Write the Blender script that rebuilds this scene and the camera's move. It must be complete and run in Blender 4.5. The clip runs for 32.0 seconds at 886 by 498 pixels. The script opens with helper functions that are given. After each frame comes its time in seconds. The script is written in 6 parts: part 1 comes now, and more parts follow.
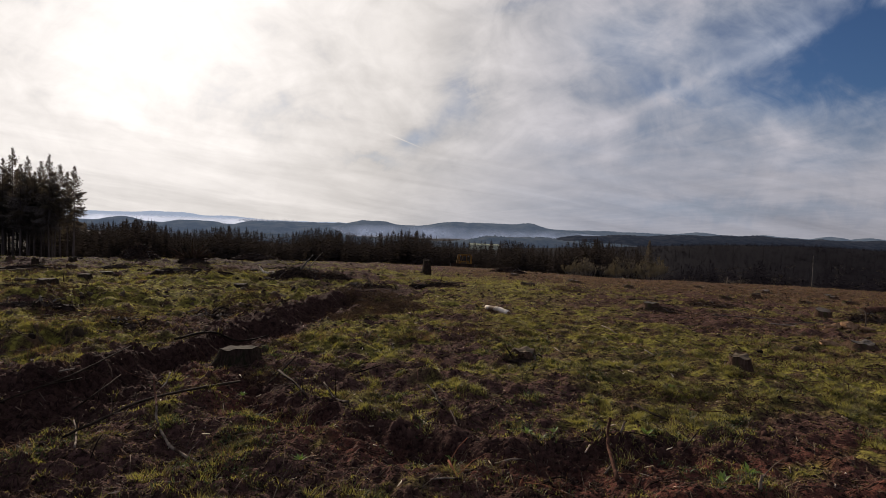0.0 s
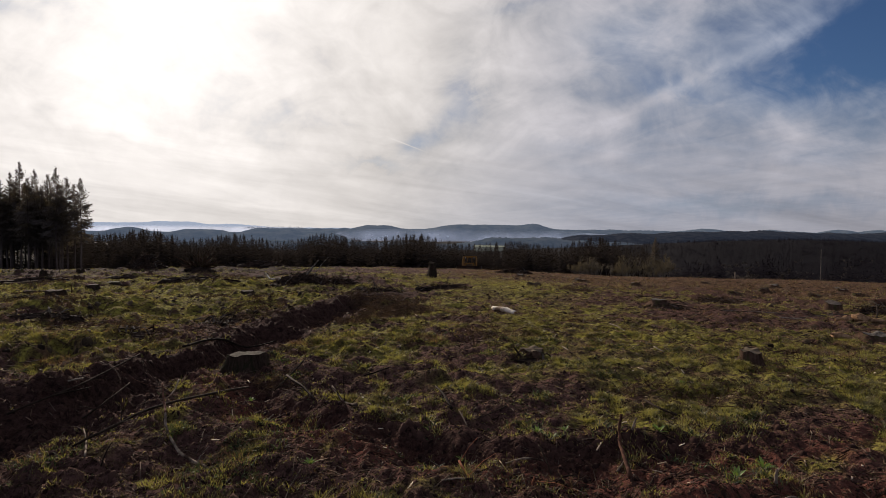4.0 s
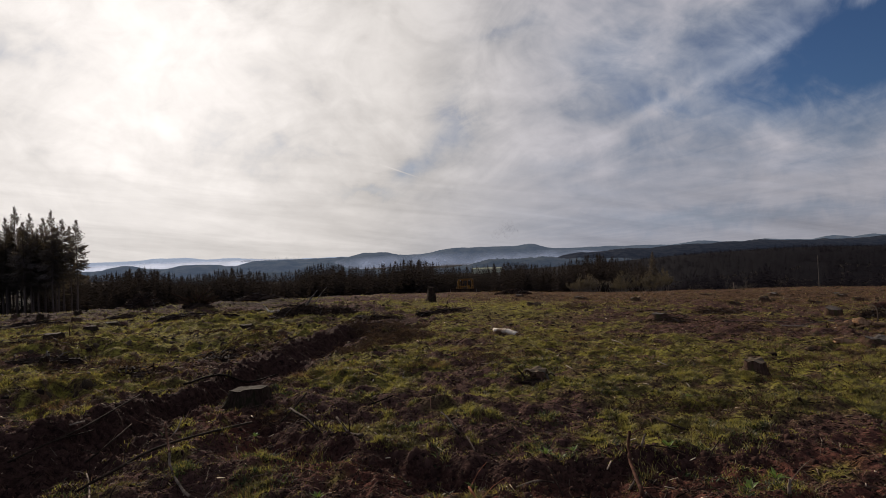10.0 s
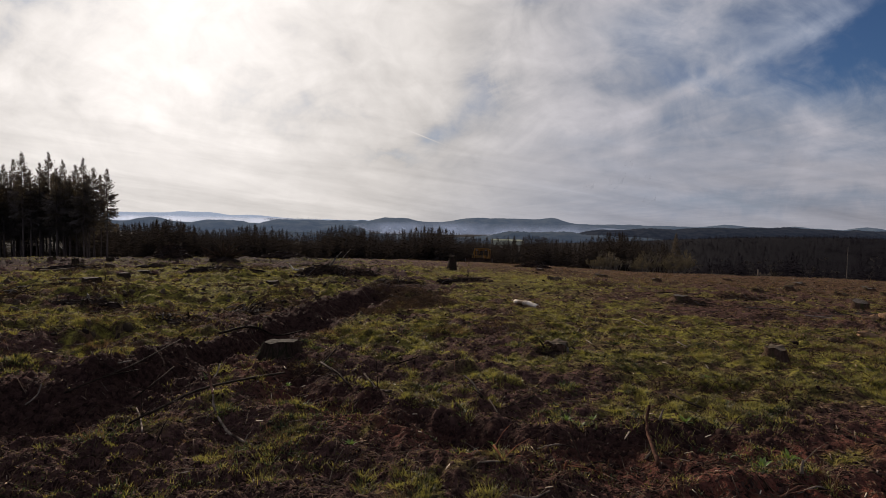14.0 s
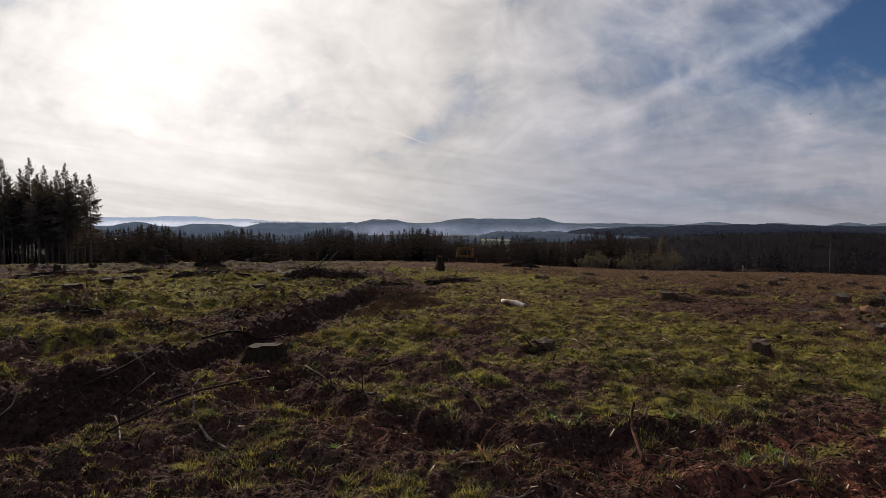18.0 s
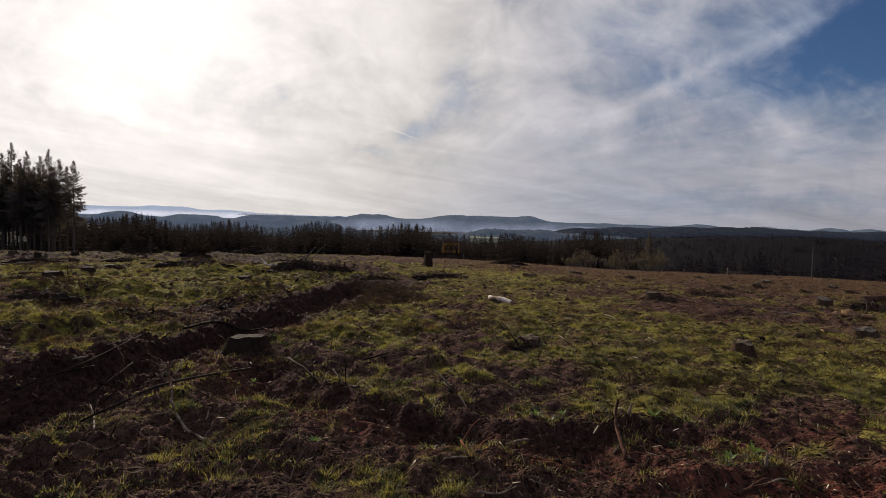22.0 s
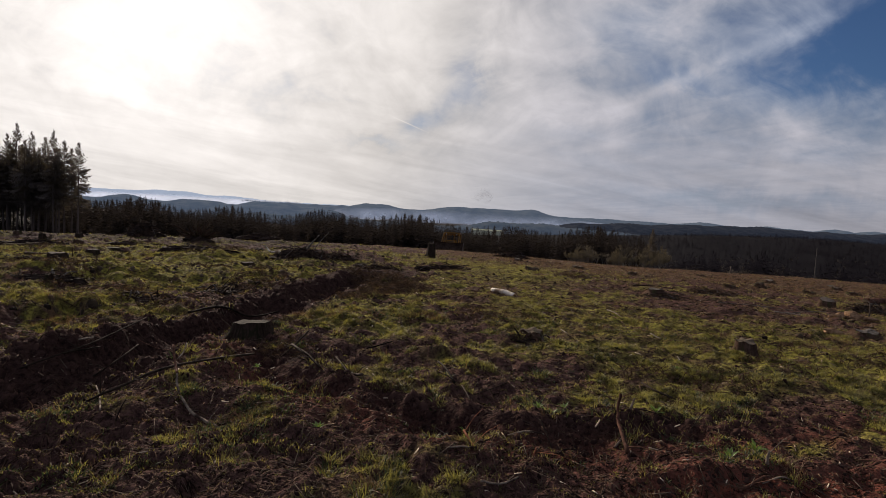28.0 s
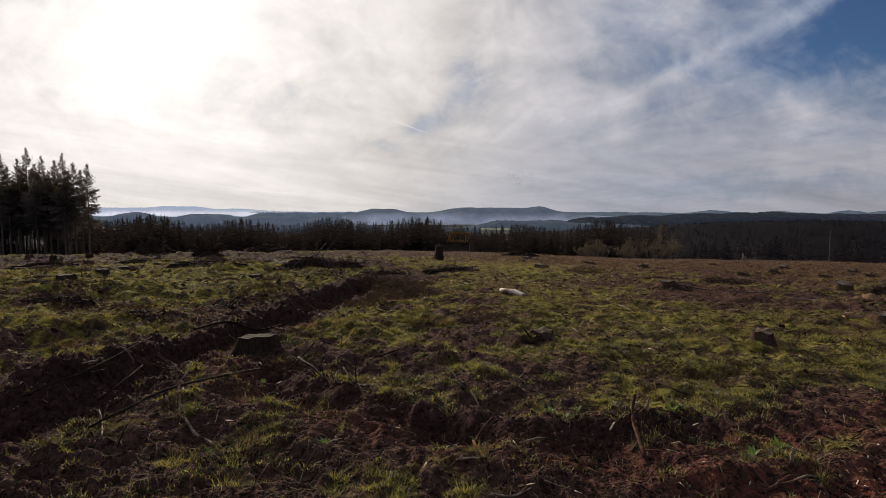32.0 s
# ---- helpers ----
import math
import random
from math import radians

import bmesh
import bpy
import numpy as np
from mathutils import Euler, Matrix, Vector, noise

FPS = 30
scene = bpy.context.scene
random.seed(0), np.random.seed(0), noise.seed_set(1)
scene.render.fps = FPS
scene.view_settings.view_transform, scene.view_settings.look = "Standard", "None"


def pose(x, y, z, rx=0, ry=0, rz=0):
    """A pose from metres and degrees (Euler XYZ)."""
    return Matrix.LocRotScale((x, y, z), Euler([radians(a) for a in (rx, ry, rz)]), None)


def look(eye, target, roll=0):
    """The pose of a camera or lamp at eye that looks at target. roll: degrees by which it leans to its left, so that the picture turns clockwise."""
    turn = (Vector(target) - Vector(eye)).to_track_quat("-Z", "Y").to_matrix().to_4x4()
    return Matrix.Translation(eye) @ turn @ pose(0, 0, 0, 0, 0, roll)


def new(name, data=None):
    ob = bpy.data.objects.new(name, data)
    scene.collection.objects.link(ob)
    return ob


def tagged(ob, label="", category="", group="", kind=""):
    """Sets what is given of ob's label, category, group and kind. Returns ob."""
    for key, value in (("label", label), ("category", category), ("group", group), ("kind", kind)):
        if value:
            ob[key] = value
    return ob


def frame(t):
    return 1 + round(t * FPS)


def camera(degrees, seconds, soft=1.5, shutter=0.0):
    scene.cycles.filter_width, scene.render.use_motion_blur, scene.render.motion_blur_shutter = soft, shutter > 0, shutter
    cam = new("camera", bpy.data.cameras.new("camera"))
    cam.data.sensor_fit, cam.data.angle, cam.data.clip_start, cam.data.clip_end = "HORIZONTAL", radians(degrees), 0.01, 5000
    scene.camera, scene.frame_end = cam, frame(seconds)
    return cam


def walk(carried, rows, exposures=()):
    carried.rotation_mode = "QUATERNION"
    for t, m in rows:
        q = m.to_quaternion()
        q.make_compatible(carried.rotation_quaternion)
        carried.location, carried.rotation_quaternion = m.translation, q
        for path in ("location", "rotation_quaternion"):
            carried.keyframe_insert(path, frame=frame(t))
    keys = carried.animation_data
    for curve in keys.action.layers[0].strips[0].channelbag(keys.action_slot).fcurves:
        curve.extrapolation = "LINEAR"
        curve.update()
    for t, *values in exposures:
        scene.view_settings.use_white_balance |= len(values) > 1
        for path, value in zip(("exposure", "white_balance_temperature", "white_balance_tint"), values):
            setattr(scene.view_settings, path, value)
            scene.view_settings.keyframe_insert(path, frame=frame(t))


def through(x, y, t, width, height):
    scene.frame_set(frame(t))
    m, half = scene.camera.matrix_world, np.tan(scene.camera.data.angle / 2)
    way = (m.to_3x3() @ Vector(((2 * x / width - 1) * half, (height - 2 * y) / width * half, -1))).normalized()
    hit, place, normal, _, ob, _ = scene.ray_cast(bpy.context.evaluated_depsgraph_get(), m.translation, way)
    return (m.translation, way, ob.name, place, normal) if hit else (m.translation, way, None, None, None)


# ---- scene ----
# ---- camera and walk ----
cam = camera(80.0, 32.0, soft=0.4)
PATH = [
    (0.0, (0.096, 0.120, 1.797), (0.257, 10.112, 1.416), 1.91),
    (0.5, (0.105, 0.134, 1.791), (0.256, 10.122, 1.342), 2.24),
    (1.0, (0.105, 0.138, 1.786), (0.228, 10.129, 1.385), 1.42),
    (1.5, (0.101, 0.137, 1.782), (0.190, 10.128, 1.365), 1.10),
    (2.0, (0.107, 0.131, 1.774), (0.199, 10.122, 1.374), 0.64),
    (2.5, (0.106, 0.129, 1.775), (0.186, 10.123, 1.411), 0.51),
    (3.0, (0.105, 0.133, 1.773), (0.187, 10.127, 1.413), 0.42),
    (3.5, (0.096, 0.136, 1.771), (0.155, 10.130, 1.446), 0.52),
    (5.5, (0.101, 0.146, 1.767), (0.180, 10.140, 1.410), 0.07),
    (6.0, (0.097, 0.142, 1.769), (0.154, 10.138, 1.482), -0.03),
    (6.5, (0.090, 0.146, 1.768), (0.115, 10.142, 1.506), -0.38),
    (7.0, (0.084, 0.151, 1.766), (0.097, 10.147, 1.492), -0.42),
    (7.5, (0.080, 0.140, 1.769), (0.061, 10.138, 1.534), -0.51),
    (8.0, (0.088, 0.129, 1.766), (0.110, 10.128, 1.598), -1.26),
    (8.5, (0.091, 0.127, 1.767), (0.125, 10.125, 1.609), -1.26),
    (9.0, (0.098, 0.114, 1.770), (0.181, 10.114, 1.671), -1.02),
    (9.5, (0.096, 0.129, 1.770), (0.156, 10.128, 1.671), -2.24),
    (10.0, (0.085, 0.112, 1.772), (0.206, 10.111, 1.898), -2.29),
    (10.5, (0.057, 0.120, 1.773), (0.127, 10.119, 1.841), -1.96),
    (11.0, (0.029, 0.113, 1.778), (0.011, 10.112, 1.845), -1.81),
    (11.5, (0.011, 0.097, 1.780), (-0.285, 10.092, 1.813), -2.68),
    (12.0, (-0.001, 0.066, 1.779), (-0.238, 10.062, 1.623), -1.30),
    (12.5, (-0.013, 0.037, 1.778), (-0.082, 10.022, 1.223), 0.90),
    (13.0, (-0.023, -0.008, 1.781), (-0.108, 9.979, 1.271), 1.50),
    (13.5, (-0.051, -0.022, 1.782), (-0.266, 9.965, 1.305), 1.81),
    (14.0, (-0.062, -0.043, 1.778), (-0.324, 9.943, 1.314), 1.09),
    (14.5, (-0.036, -0.031, 1.781), (-0.203, 9.958, 1.348), 0.61),
    (16.5, (-0.001, -0.038, 1.771), (-0.069, 9.956, 1.420), -0.59),
    (17.0, (-0.005, -0.011, 1.768), (-0.059, 9.977, 1.298), -0.31),
    (17.5, (-0.002, -0.002, 1.763), (0.007, 9.987, 1.298), 0.13),
    (18.0, (-0.006, -0.004, 1.766), (-0.055, 9.986, 1.322), 0.27),
    (18.5, (0.000, -0.007, 1.757), (-0.023, 9.981, 1.269), 0.17),
    (19.0, (-0.000, -0.000, 1.750), (-0.002, 9.983, 1.163), 0.01),
    (19.5, (-0.023, -0.018, 1.733), (-0.203, 9.953, 0.994), -1.89),
    (20.0, (-0.018, -0.011, 1.739), (-0.139, 9.976, 1.249), -1.46),
    (20.5, (-0.003, 0.014, 1.730), (-0.041, 9.992, 1.079), 1.14),
    (21.0, (-0.004, 0.035, 1.730), (-0.010, 10.016, 1.114), 1.15),
    (21.5, (0.009, 0.049, 1.725), (0.132, 10.030, 1.120), 1.35),
    (22.0, (0.009, 0.054, 1.732), (0.178, 10.039, 1.222), 1.61),
    (22.5, (0.004, 0.055, 1.731), (0.178, 10.036, 1.146), 1.94),
    (23.0, (-0.011, 0.049, 1.730), (0.117, 10.033, 1.179), 2.18),
    (23.5, (-0.009, 0.055, 1.737), (0.129, 10.037, 1.155), 2.14),
    (24.0, (-0.012, 0.044, 1.738), (0.112, 10.026, 1.141), 2.03),
    (24.5, (-0.009, 0.036, 1.739), (0.158, 10.022, 1.233), 1.85),
    (25.0, (-0.011, 0.040, 1.738), (0.148, 10.025, 1.203), 1.77),
    (25.5, (-0.015, 0.044, 1.736), (0.117, 10.026, 1.153), 2.01),
    (27.5, (-0.024, 0.059, 1.718), (0.123, 10.035, 1.038), 3.05),
    (28.0, (-0.031, 0.052, 1.722), (0.099, 10.029, 1.051), 3.08),
    (28.5, (-0.029, 0.062, 1.721), (0.118, 10.037, 1.031), 3.23),
    (29.0, (-0.038, 0.069, 1.725), (0.024, 10.044, 1.023), 2.94),
    (29.5, (-0.006, 0.111, 1.735), (0.100, 10.090, 1.090), 2.11),
    (30.0, (0.009, 0.151, 1.740), (0.009, 10.133, 1.148), 1.85),
    (30.5, (0.040, 0.184, 1.737), (0.010, 10.162, 1.065), 0.97),
    (31.0, (0.045, 0.201, 1.738), (0.070, 10.177, 1.051), 0.58),
    (31.5, (0.051, 0.188, 1.743), (0.074, 10.168, 1.111), 0.20),
    (32.0, (0.044, 0.177, 1.745), (0.001, 10.156, 1.098), 0.08),
]
walk(cam, [(t, look(eye, target, roll)) for t, eye, target, roll in PATH], exposures=[(t, 0.32 + d, 6500, 17) for t, d in ((0, 0.02), (3, 0.02), (7, 0.0), (9, -0.10), (10, -0.12), (12, -0.18), (14, -0.08), (17, 0.0), (21, 0.02), (24, 0.05), (28, 0.03), (32, 0.06))])

# ---- world, sun ----
SUN_AZ, SUN_EL = radians(-28), radians(18.5)
SUN = Vector((math.sin(SUN_AZ) * math.cos(SUN_EL), math.cos(SUN_AZ) * math.cos(SUN_EL), math.sin(SUN_EL)))


class Nodes:
    """A short way to write node trees: every call makes a node and gives back its first output."""

    def __init__(self, tree):
        self.tree = tree
        tree.nodes.clear()

    def add(self, kind, out=0, ins=None, operation="", clamp=False, attribute=""):
        n = self.tree.nodes.new(kind)
        if operation:
            n.operation = operation
        if clamp:
            n.use_clamp = True
        if attribute:
            n.attribute_name = attribute
        for key, value in (ins or {}).items():
            if isinstance(value, bpy.types.NodeSocket):
                self.tree.links.new(value, n.inputs[key])
            else:
                n.inputs[key].default_value = value
        return n.outputs[out] if len(n.outputs) else None

    def math(self, op, a, b=0.0, c=0.0, clamp=False):
        return self.add("ShaderNodeMath", ins={0: a, 1: b, 2: c}, operation=op, clamp=clamp)

    def vec(self, op, a, b=(0, 0, 0)):
        return self.add("ShaderNodeVectorMath", ins={0: a, 1: b}, operation=op)

    def scale(self, a, s):
        return self.add("ShaderNodeVectorMath", ins={0: a, "Scale": s}, operation="SCALE")

    def mix(self, f, a, b, blend="MIX"):
        n = self.tree.nodes.new("ShaderNodeMix")
        n.data_type, n.blend_type = "RGBA", blend
        for key, value in ((0, f), (6, a), (7, b)):
            if isinstance(value, bpy.types.NodeSocket):
                self.tree.links.new(value, n.inputs[key])
            else:
                n.inputs[key].default_value = value if key == 0 or len(value) == 4 else (*value, 1)
        return n.outputs[2]

    def step(self, v, lo, hi, a=0.0, b=1.0):
        out = self.add("ShaderNodeMapRange", ins={"Value": v, "From Min": lo, "From Max": hi, "To Min": a, "To Max": b})
        out.node.interpolation_type = "SMOOTHSTEP"
        return out

    def noise(self, vec, scale, detail=4.0, rough=0.55, distort=0.0):
        return self.add("ShaderNodeTexNoise", ins={"Vector": vec, "Scale": scale, "Detail": detail, "Roughness": rough, "Distortion": distort})

    def bump(self, height, strength, dist):
        return self.add("ShaderNodeBump", ins={"Height": height, "Strength": strength, "Distance": dist})


world = bpy.data.worlds.new("sky")
world.use_nodes = True
scene.world = world
w = Nodes(world.node_tree)
way = w.vec("NORMALIZE", w.add("ShaderNodeTexCoord", out=0))
sep = world.node_tree.nodes.new("ShaderNodeSeparateXYZ")
world.node_tree.links.new(way, sep.inputs[0])
# the sky ahead, flattened: across and up, as tangents of the direction
fwd = w.math("MAXIMUM", w.math("ABSOLUTE", sep.outputs[1]), 0.25)
px, pz = w.math("DIVIDE", sep.outputs[0], fwd), w.math("DIVIDE", sep.outputs[2], fwd)
plan = w.add("ShaderNodeCombineXYZ", ins={0: px, 1: pz, 2: w.math("MULTIPLY", sep.outputs[1], 0.3)})
# the sheet of high cloud seen from below: its streaks run away from the eye and draw together at the horizon
rise = w.math("ADD", w.math("MAXIMUM", sep.outputs[2], 0.0), 0.05)
su, sv = w.math("DIVIDE", sep.outputs[0], rise), w.math("DIVIDE", sep.outputs[1], rise)
across = w.math("ADD", w.math("MULTIPLY", su, 0.98), w.math("MULTIPLY", sv, 0.18))
along = w.math("SUBTRACT", w.math("MULTIPLY", sv, 0.98), w.math("MULTIPLY", su, 0.18))
sheet = w.add("ShaderNodeCombineXYZ", ins={0: across, 1: along, 2: 0.0})
sky = w.add("ShaderNodeTexSky")
sky.node.sky_type, sky.node.sun_disc = "NISHITA", False
sky.node.sun_elevation, sky.node.sun_rotation = SUN_EL, SUN_AZ % (2 * math.pi)
sky.node.air_density, sky.node.dust_density, sky.node.ozone_density = 1.0, 0.6, 2.5
blue = w.mix(1.0, w.scale(sky, 0.045), (0.62, 0.85, 1.15), "MULTIPLY")
# wisps along the sheet, ripples across it, and ragged billows
wisp = w.noise(w.vec("MULTIPLY", sheet, (1.9, 0.6, 1)), 1.0, 7.0, 0.52, 0.9)
ripple = w.noise(w.vec("MULTIPLY", plan, (1.0, 1.3, 1)), 2.6, 5.0, 0.52, 0.6)
puff = w.noise(w.vec("MULTIPLY", plan, (1.0, 1.15, 1)), 5.5, 10.0, 0.57, 0.7)
mottle = w.noise(w.vec("MULTIPLY", plan, (1.0, 1.5, 1)), 14.0, 8.0, 0.58, 0.6)
edge = w.noise(plan, 9.0, 8.0, 0.62, 0.8)
tilted = w.add("ShaderNodeCombineXYZ", ins={0: px, 1: w.math("ADD", pz, w.math("MULTIPLY", px, 0.13)), 2: 0.0})
bands = w.noise(w.vec("MULTIPLY", tilted, (1.7, 17.0, 1)), 1.7, 7.0, 0.56, 0.5)


def blend(*pairs):
    """A weighted sum of noises, each taken round its middle."""
    total = 0.0
    for v, much in pairs:
        total = w.math("ADD", total, w.math("MULTIPLY", w.math("SUBTRACT", v, 0.5), much))
    return total


high = w.step(pz, 0.06, 0.22)
detail = blend((wisp, 0.45), (puff, 1.0), (mottle, 0.42))
detail = w.math("ADD", w.math("MULTIPLY", detail, w.math("ADD", 0.35, w.math("MULTIPLY", high, 0.65))), w.math("MULTIPLY", blend((ripple, 0.75)), high))
torn = blend((edge, 0.16), (puff, 0.10))
qx, qz = w.math("ADD", px, torn), w.math("ADD", pz, w.math("MULTIPLY", torn, 0.7))


def gap(cx, cz, rx, rz, slope=0.0, ragged=True):
    """A patch of the sky ahead: its middle, its radii and its slope."""
    dx, dz = w.math("SUBTRACT", qx if ragged else px, cx), w.math("SUBTRACT", qz if ragged else pz, cz)
    u = w.math("DIVIDE", dx, rx)
    v = w.math("DIVIDE", w.math("SUBTRACT", dz, w.math("MULTIPLY", dx, slope)), rz)
    r2 = w.math("ADD", w.math("MULTIPLY", u, u), w.math("MULTIPLY", v, v))
    return w.math("EXPONENT", w.math("MULTIPLY", r2, -1.0))


# the open blue high on the right, cut off by one long bright streak
open_sky = w.math("ADD", gap(0.86, 0.335, 0.30, 0.105, 0.10), w.math("MULTIPLY", gap(0.90, 0.45, 0.26, 0.09, 0.2), 0.9))
gaps = w.math("MULTIPLY", open_sky, 0.80)
for cx, cz, rx, rz, slope, much in ((0.035, 0.262, 0.055, 0.085, -0.3, 0.36), (-0.03, 0.178, 0.06, 0.035, 0.7, 0.30), (-0.145, 0.122, 0.075, 0.013, -0.1, 0.20), (-0.17, 0.21, 0.07, 0.016, -0.25, 0.16),
                                    (0.33, 0.36, 0.11, 0.06, 0.1, 0.26), (0.44, 0.27, 0.07, 0.022, -0.3, 0.20), (0.12, 0.42, 0.10, 0.02, 0.2, 0.22), (0.70, 0.155, 0.20, 0.03, 0.05, 0.17), (0.62, 0.06, 0.35, 0.022, 0.03, 0.22), (0.20, 0.15, 0.09, 0.03, -0.2, 0.10)):
    gaps = w.math("ADD", gaps, w.math("MULTIPLY", gap(cx, cz, rx, rz, slope), much))


def line(c, width, v0, v1, wave):
    """A streak of the sheet, at one place across it, from v0 to v1 along it."""
    d = w.math("DIVIDE", w.math("SUBTRACT", w.math("ADD", across, w.math("MULTIPLY", torn, wave)), c), width)
    f = w.math("EXPONENT", w.math("MULTIPLY", w.math("MULTIPLY", d, d), -1.0))
    return w.math("MULTIPLY", f, w.math("MULTIPLY", w.step(along, v0, v0 + 0.7), w.step(along, v1, v1 - 1.2)))


streak = w.math("ADD", w.math("MULTIPLY", line(1.88, 0.10, 0.9, 4.1, 0.9), 0.85), w.math("ADD", w.math("MULTIPLY", line(1.70, 0.06, 1.0, 3.2, 1.0), 0.25), w.math("MULTIPLY", line(2.22, 0.05, 0.9, 2.8, 1.4), 0.35)))
trail = gap(-0.063, 0.163, 0.024, 0.0013, -0.38, ragged=False)
thick = w.math("ADD", w.math("ADD", 0.66, w.math("MULTIPLY", detail, 0.85)), w.math("ADD", w.math("MULTIPLY", streak, 0.25), w.math("MULTIPLY", trail, 0.2)))
thick = w.math("SUBTRACT", thick, gaps)
cover = w.step(thick, -0.12, 0.58)
near_sun = w.add("ShaderNodeVectorMath", out=1, ins={0: way, 1: SUN}, operation="DOT_PRODUCT")
angle = w.math("ARCCOSINE", w.math("MINIMUM", near_sun, 0.99999))


def bell(width):
    return w.math("EXPONENT", w.math("MULTIPLY", w.math("POWER", w.math("DIVIDE", angle, width), 2.0), -1.0))


halo, glare = bell(0.46), bell(0.26)
lum = w.math("ADD", w.math("ADD", 0.30, w.math("MULTIPLY", w.step(thick, 0.35, 0.95), 0.12)), w.math("MULTIPLY", bell(0.95), 0.13))
lum = w.math("ADD", lum, w.math("MULTIPLY", halo, 0.36))
lum = w.math("MULTIPLY", lum, w.math("ADD", 1.0, w.math("MULTIPLY", detail, w.math("SUBTRACT", 0.58, w.math("MULTIPLY", halo, 0.16)))))
lum = w.math("ADD", lum, w.math("MULTIPLY", glare, 0.24))
lum = w.math("ADD", lum, w.math("MULTIPLY", w.math("ADD", streak, trail), 0.06))
low = w.step(sep.outputs[2], 0.0, 0.16, 1.0, 0.0)
# level bands towards the horizon, and a duller bank of cloud low on the right
lum = w.math("MULTIPLY", lum, w.math("ADD", 1.0, w.math("MULTIPLY", w.math("MULTIPLY", w.math("SUBTRACT", bands, 0.5), 0.78), w.step(pz, 0.0, 0.30, 1.0, 0.0))))
lum = w.math("MULTIPLY", lum, w.math("SUBTRACT", 1.0, w.math("MULTIPLY", w.math("MULTIPLY", w.step(sep.outputs[2], 0.0, 0.20, 1.0, 0.0), w.step(px, 0.1, 0.6)), 0.16)))
pale = w.mix(w.step(thick, 0.30, 0.80), (0.83, 0.97, 1.17), (0.955, 0.98, 1.05))
cloud = w.scale(w.mix(w.step(bell(0.7), 0.15, 0.75), pale, (1.025, 1.008, 0.93)), lum)
# behind the camera the unseen cloud is tinted bluer, an added fill for shaded fronts
behind = w.step(sep.outputs[1], 0.0, -0.5)
cloud = w.mix(behind, cloud, w.mix(1.0, cloud, (0.92, 1.00, 1.22), "MULTIPLY"))
full = w.mix(w.math("MAXIMUM", cover, w.math("MULTIPLY", low, 0.9)), blue, cloud)
back = w.add("ShaderNodeBackground", ins={"Color": full, "Strength": 0.80})
w.add("ShaderNodeOutputWorld", ins={"Surface": back})

sun = new("sun", bpy.data.lights.new("sun", "SUN"))
sun.data.energy, sun.data.angle, sun.data.color = 5.0, radians(1.0), (1.0, 0.90, 0.74)
sun.matrix_world = look(SUN * 200, (0, 0, 0))


# ---- materials ----
def material(name):
    m = bpy.data.materials.new(name)
    m.use_nodes = True
    return m, Nodes(m.node_tree)


def surface(name, dark, light, scale, rough=0.9, bump=0.4, dist=0.01, stretch=(1, 1, 1), stain=None, metal=0.0, spec=0.03, jitter=0.0):
    """A surface of two tones, mottled at two scales, with a fine relief."""
    m, n = material(name)
    co = n.vec("MULTIPLY", n.add("ShaderNodeTexCoord", out=3), stretch)
    fine, coarse = n.noise(co, scale, 6.0, 0.65), n.noise(co, scale * 0.17, 3.0)
    col = n.mix(n.step(n.math("ADD", n.math("MULTIPLY", fine, 0.65), n.math("MULTIPLY", coarse, 0.35)), 0.34, 0.66), dark, light)
    if stain:
        col = n.mix(n.step(n.noise(co, scale * 0.33, 5.0, 0.6, 0.4), 0.50, 0.62), col, stain)
    if jitter:
        rnd = n.add("ShaderNodeObjectInfo", out="Random")
        col = n.mix(1.0, col, n.mix(rnd, (1 - jitter,) * 3, (1 + jitter,) * 3), "MULTIPLY")
    b = n.add("ShaderNodeBsdfPrincipled", ins={"Base Color": col, "Roughness": rough, "Metallic": metal, "Specular IOR Level": spec, "Normal": n.bump(fine, bump, dist)})
    n.add("ShaderNodeOutputMaterial", ins={"Surface": b})
    return m


def leafy(name, dark, light, through, gloss=0.55, clump=0.0):
    """Leaves and blades: each piece has its own tone, and light comes through. clump: clumps to the metre that share a tone."""
    m, n = material(name)
    rnd = n.add("ShaderNodeNewGeometry", out="Random Per Island")
    place = n.noise(n.add("ShaderNodeTexCoord", out=3), 0.6, 3.0)
    f = n.math("ADD", n.math("MULTIPLY", rnd, 0.6), n.math("MULTIPLY", place, 0.4))
    if clump:
        tuft = n.step(n.noise(n.add("ShaderNodeTexCoord", out=3), clump, 3.0, 0.6, 0.3), 0.36, 0.64)
        f = n.math("ADD", n.math("MULTIPLY", f, 0.45), n.math("MULTIPLY", tuft, 0.58))
    col = n.mix(n.step(f, 0.15, 0.85), dark, light)
    b = n.add("ShaderNodeBsdfPrincipled", ins={"Base Color": col, "Roughness": gloss, "Specular IOR Level": 0.25 * (1.0 - gloss) / 0.45})
    t = n.add("ShaderNodeBsdfTranslucent", ins={"Color": n.mix(1.0, col, (1.15, 1.1, 0.7), "MULTIPLY")})
    s = n.add("ShaderNodeMixShader", ins={0: through, 1: b, 2: t})
    n.add("ShaderNodeOutputMaterial", ins={"Surface": s})
    return m


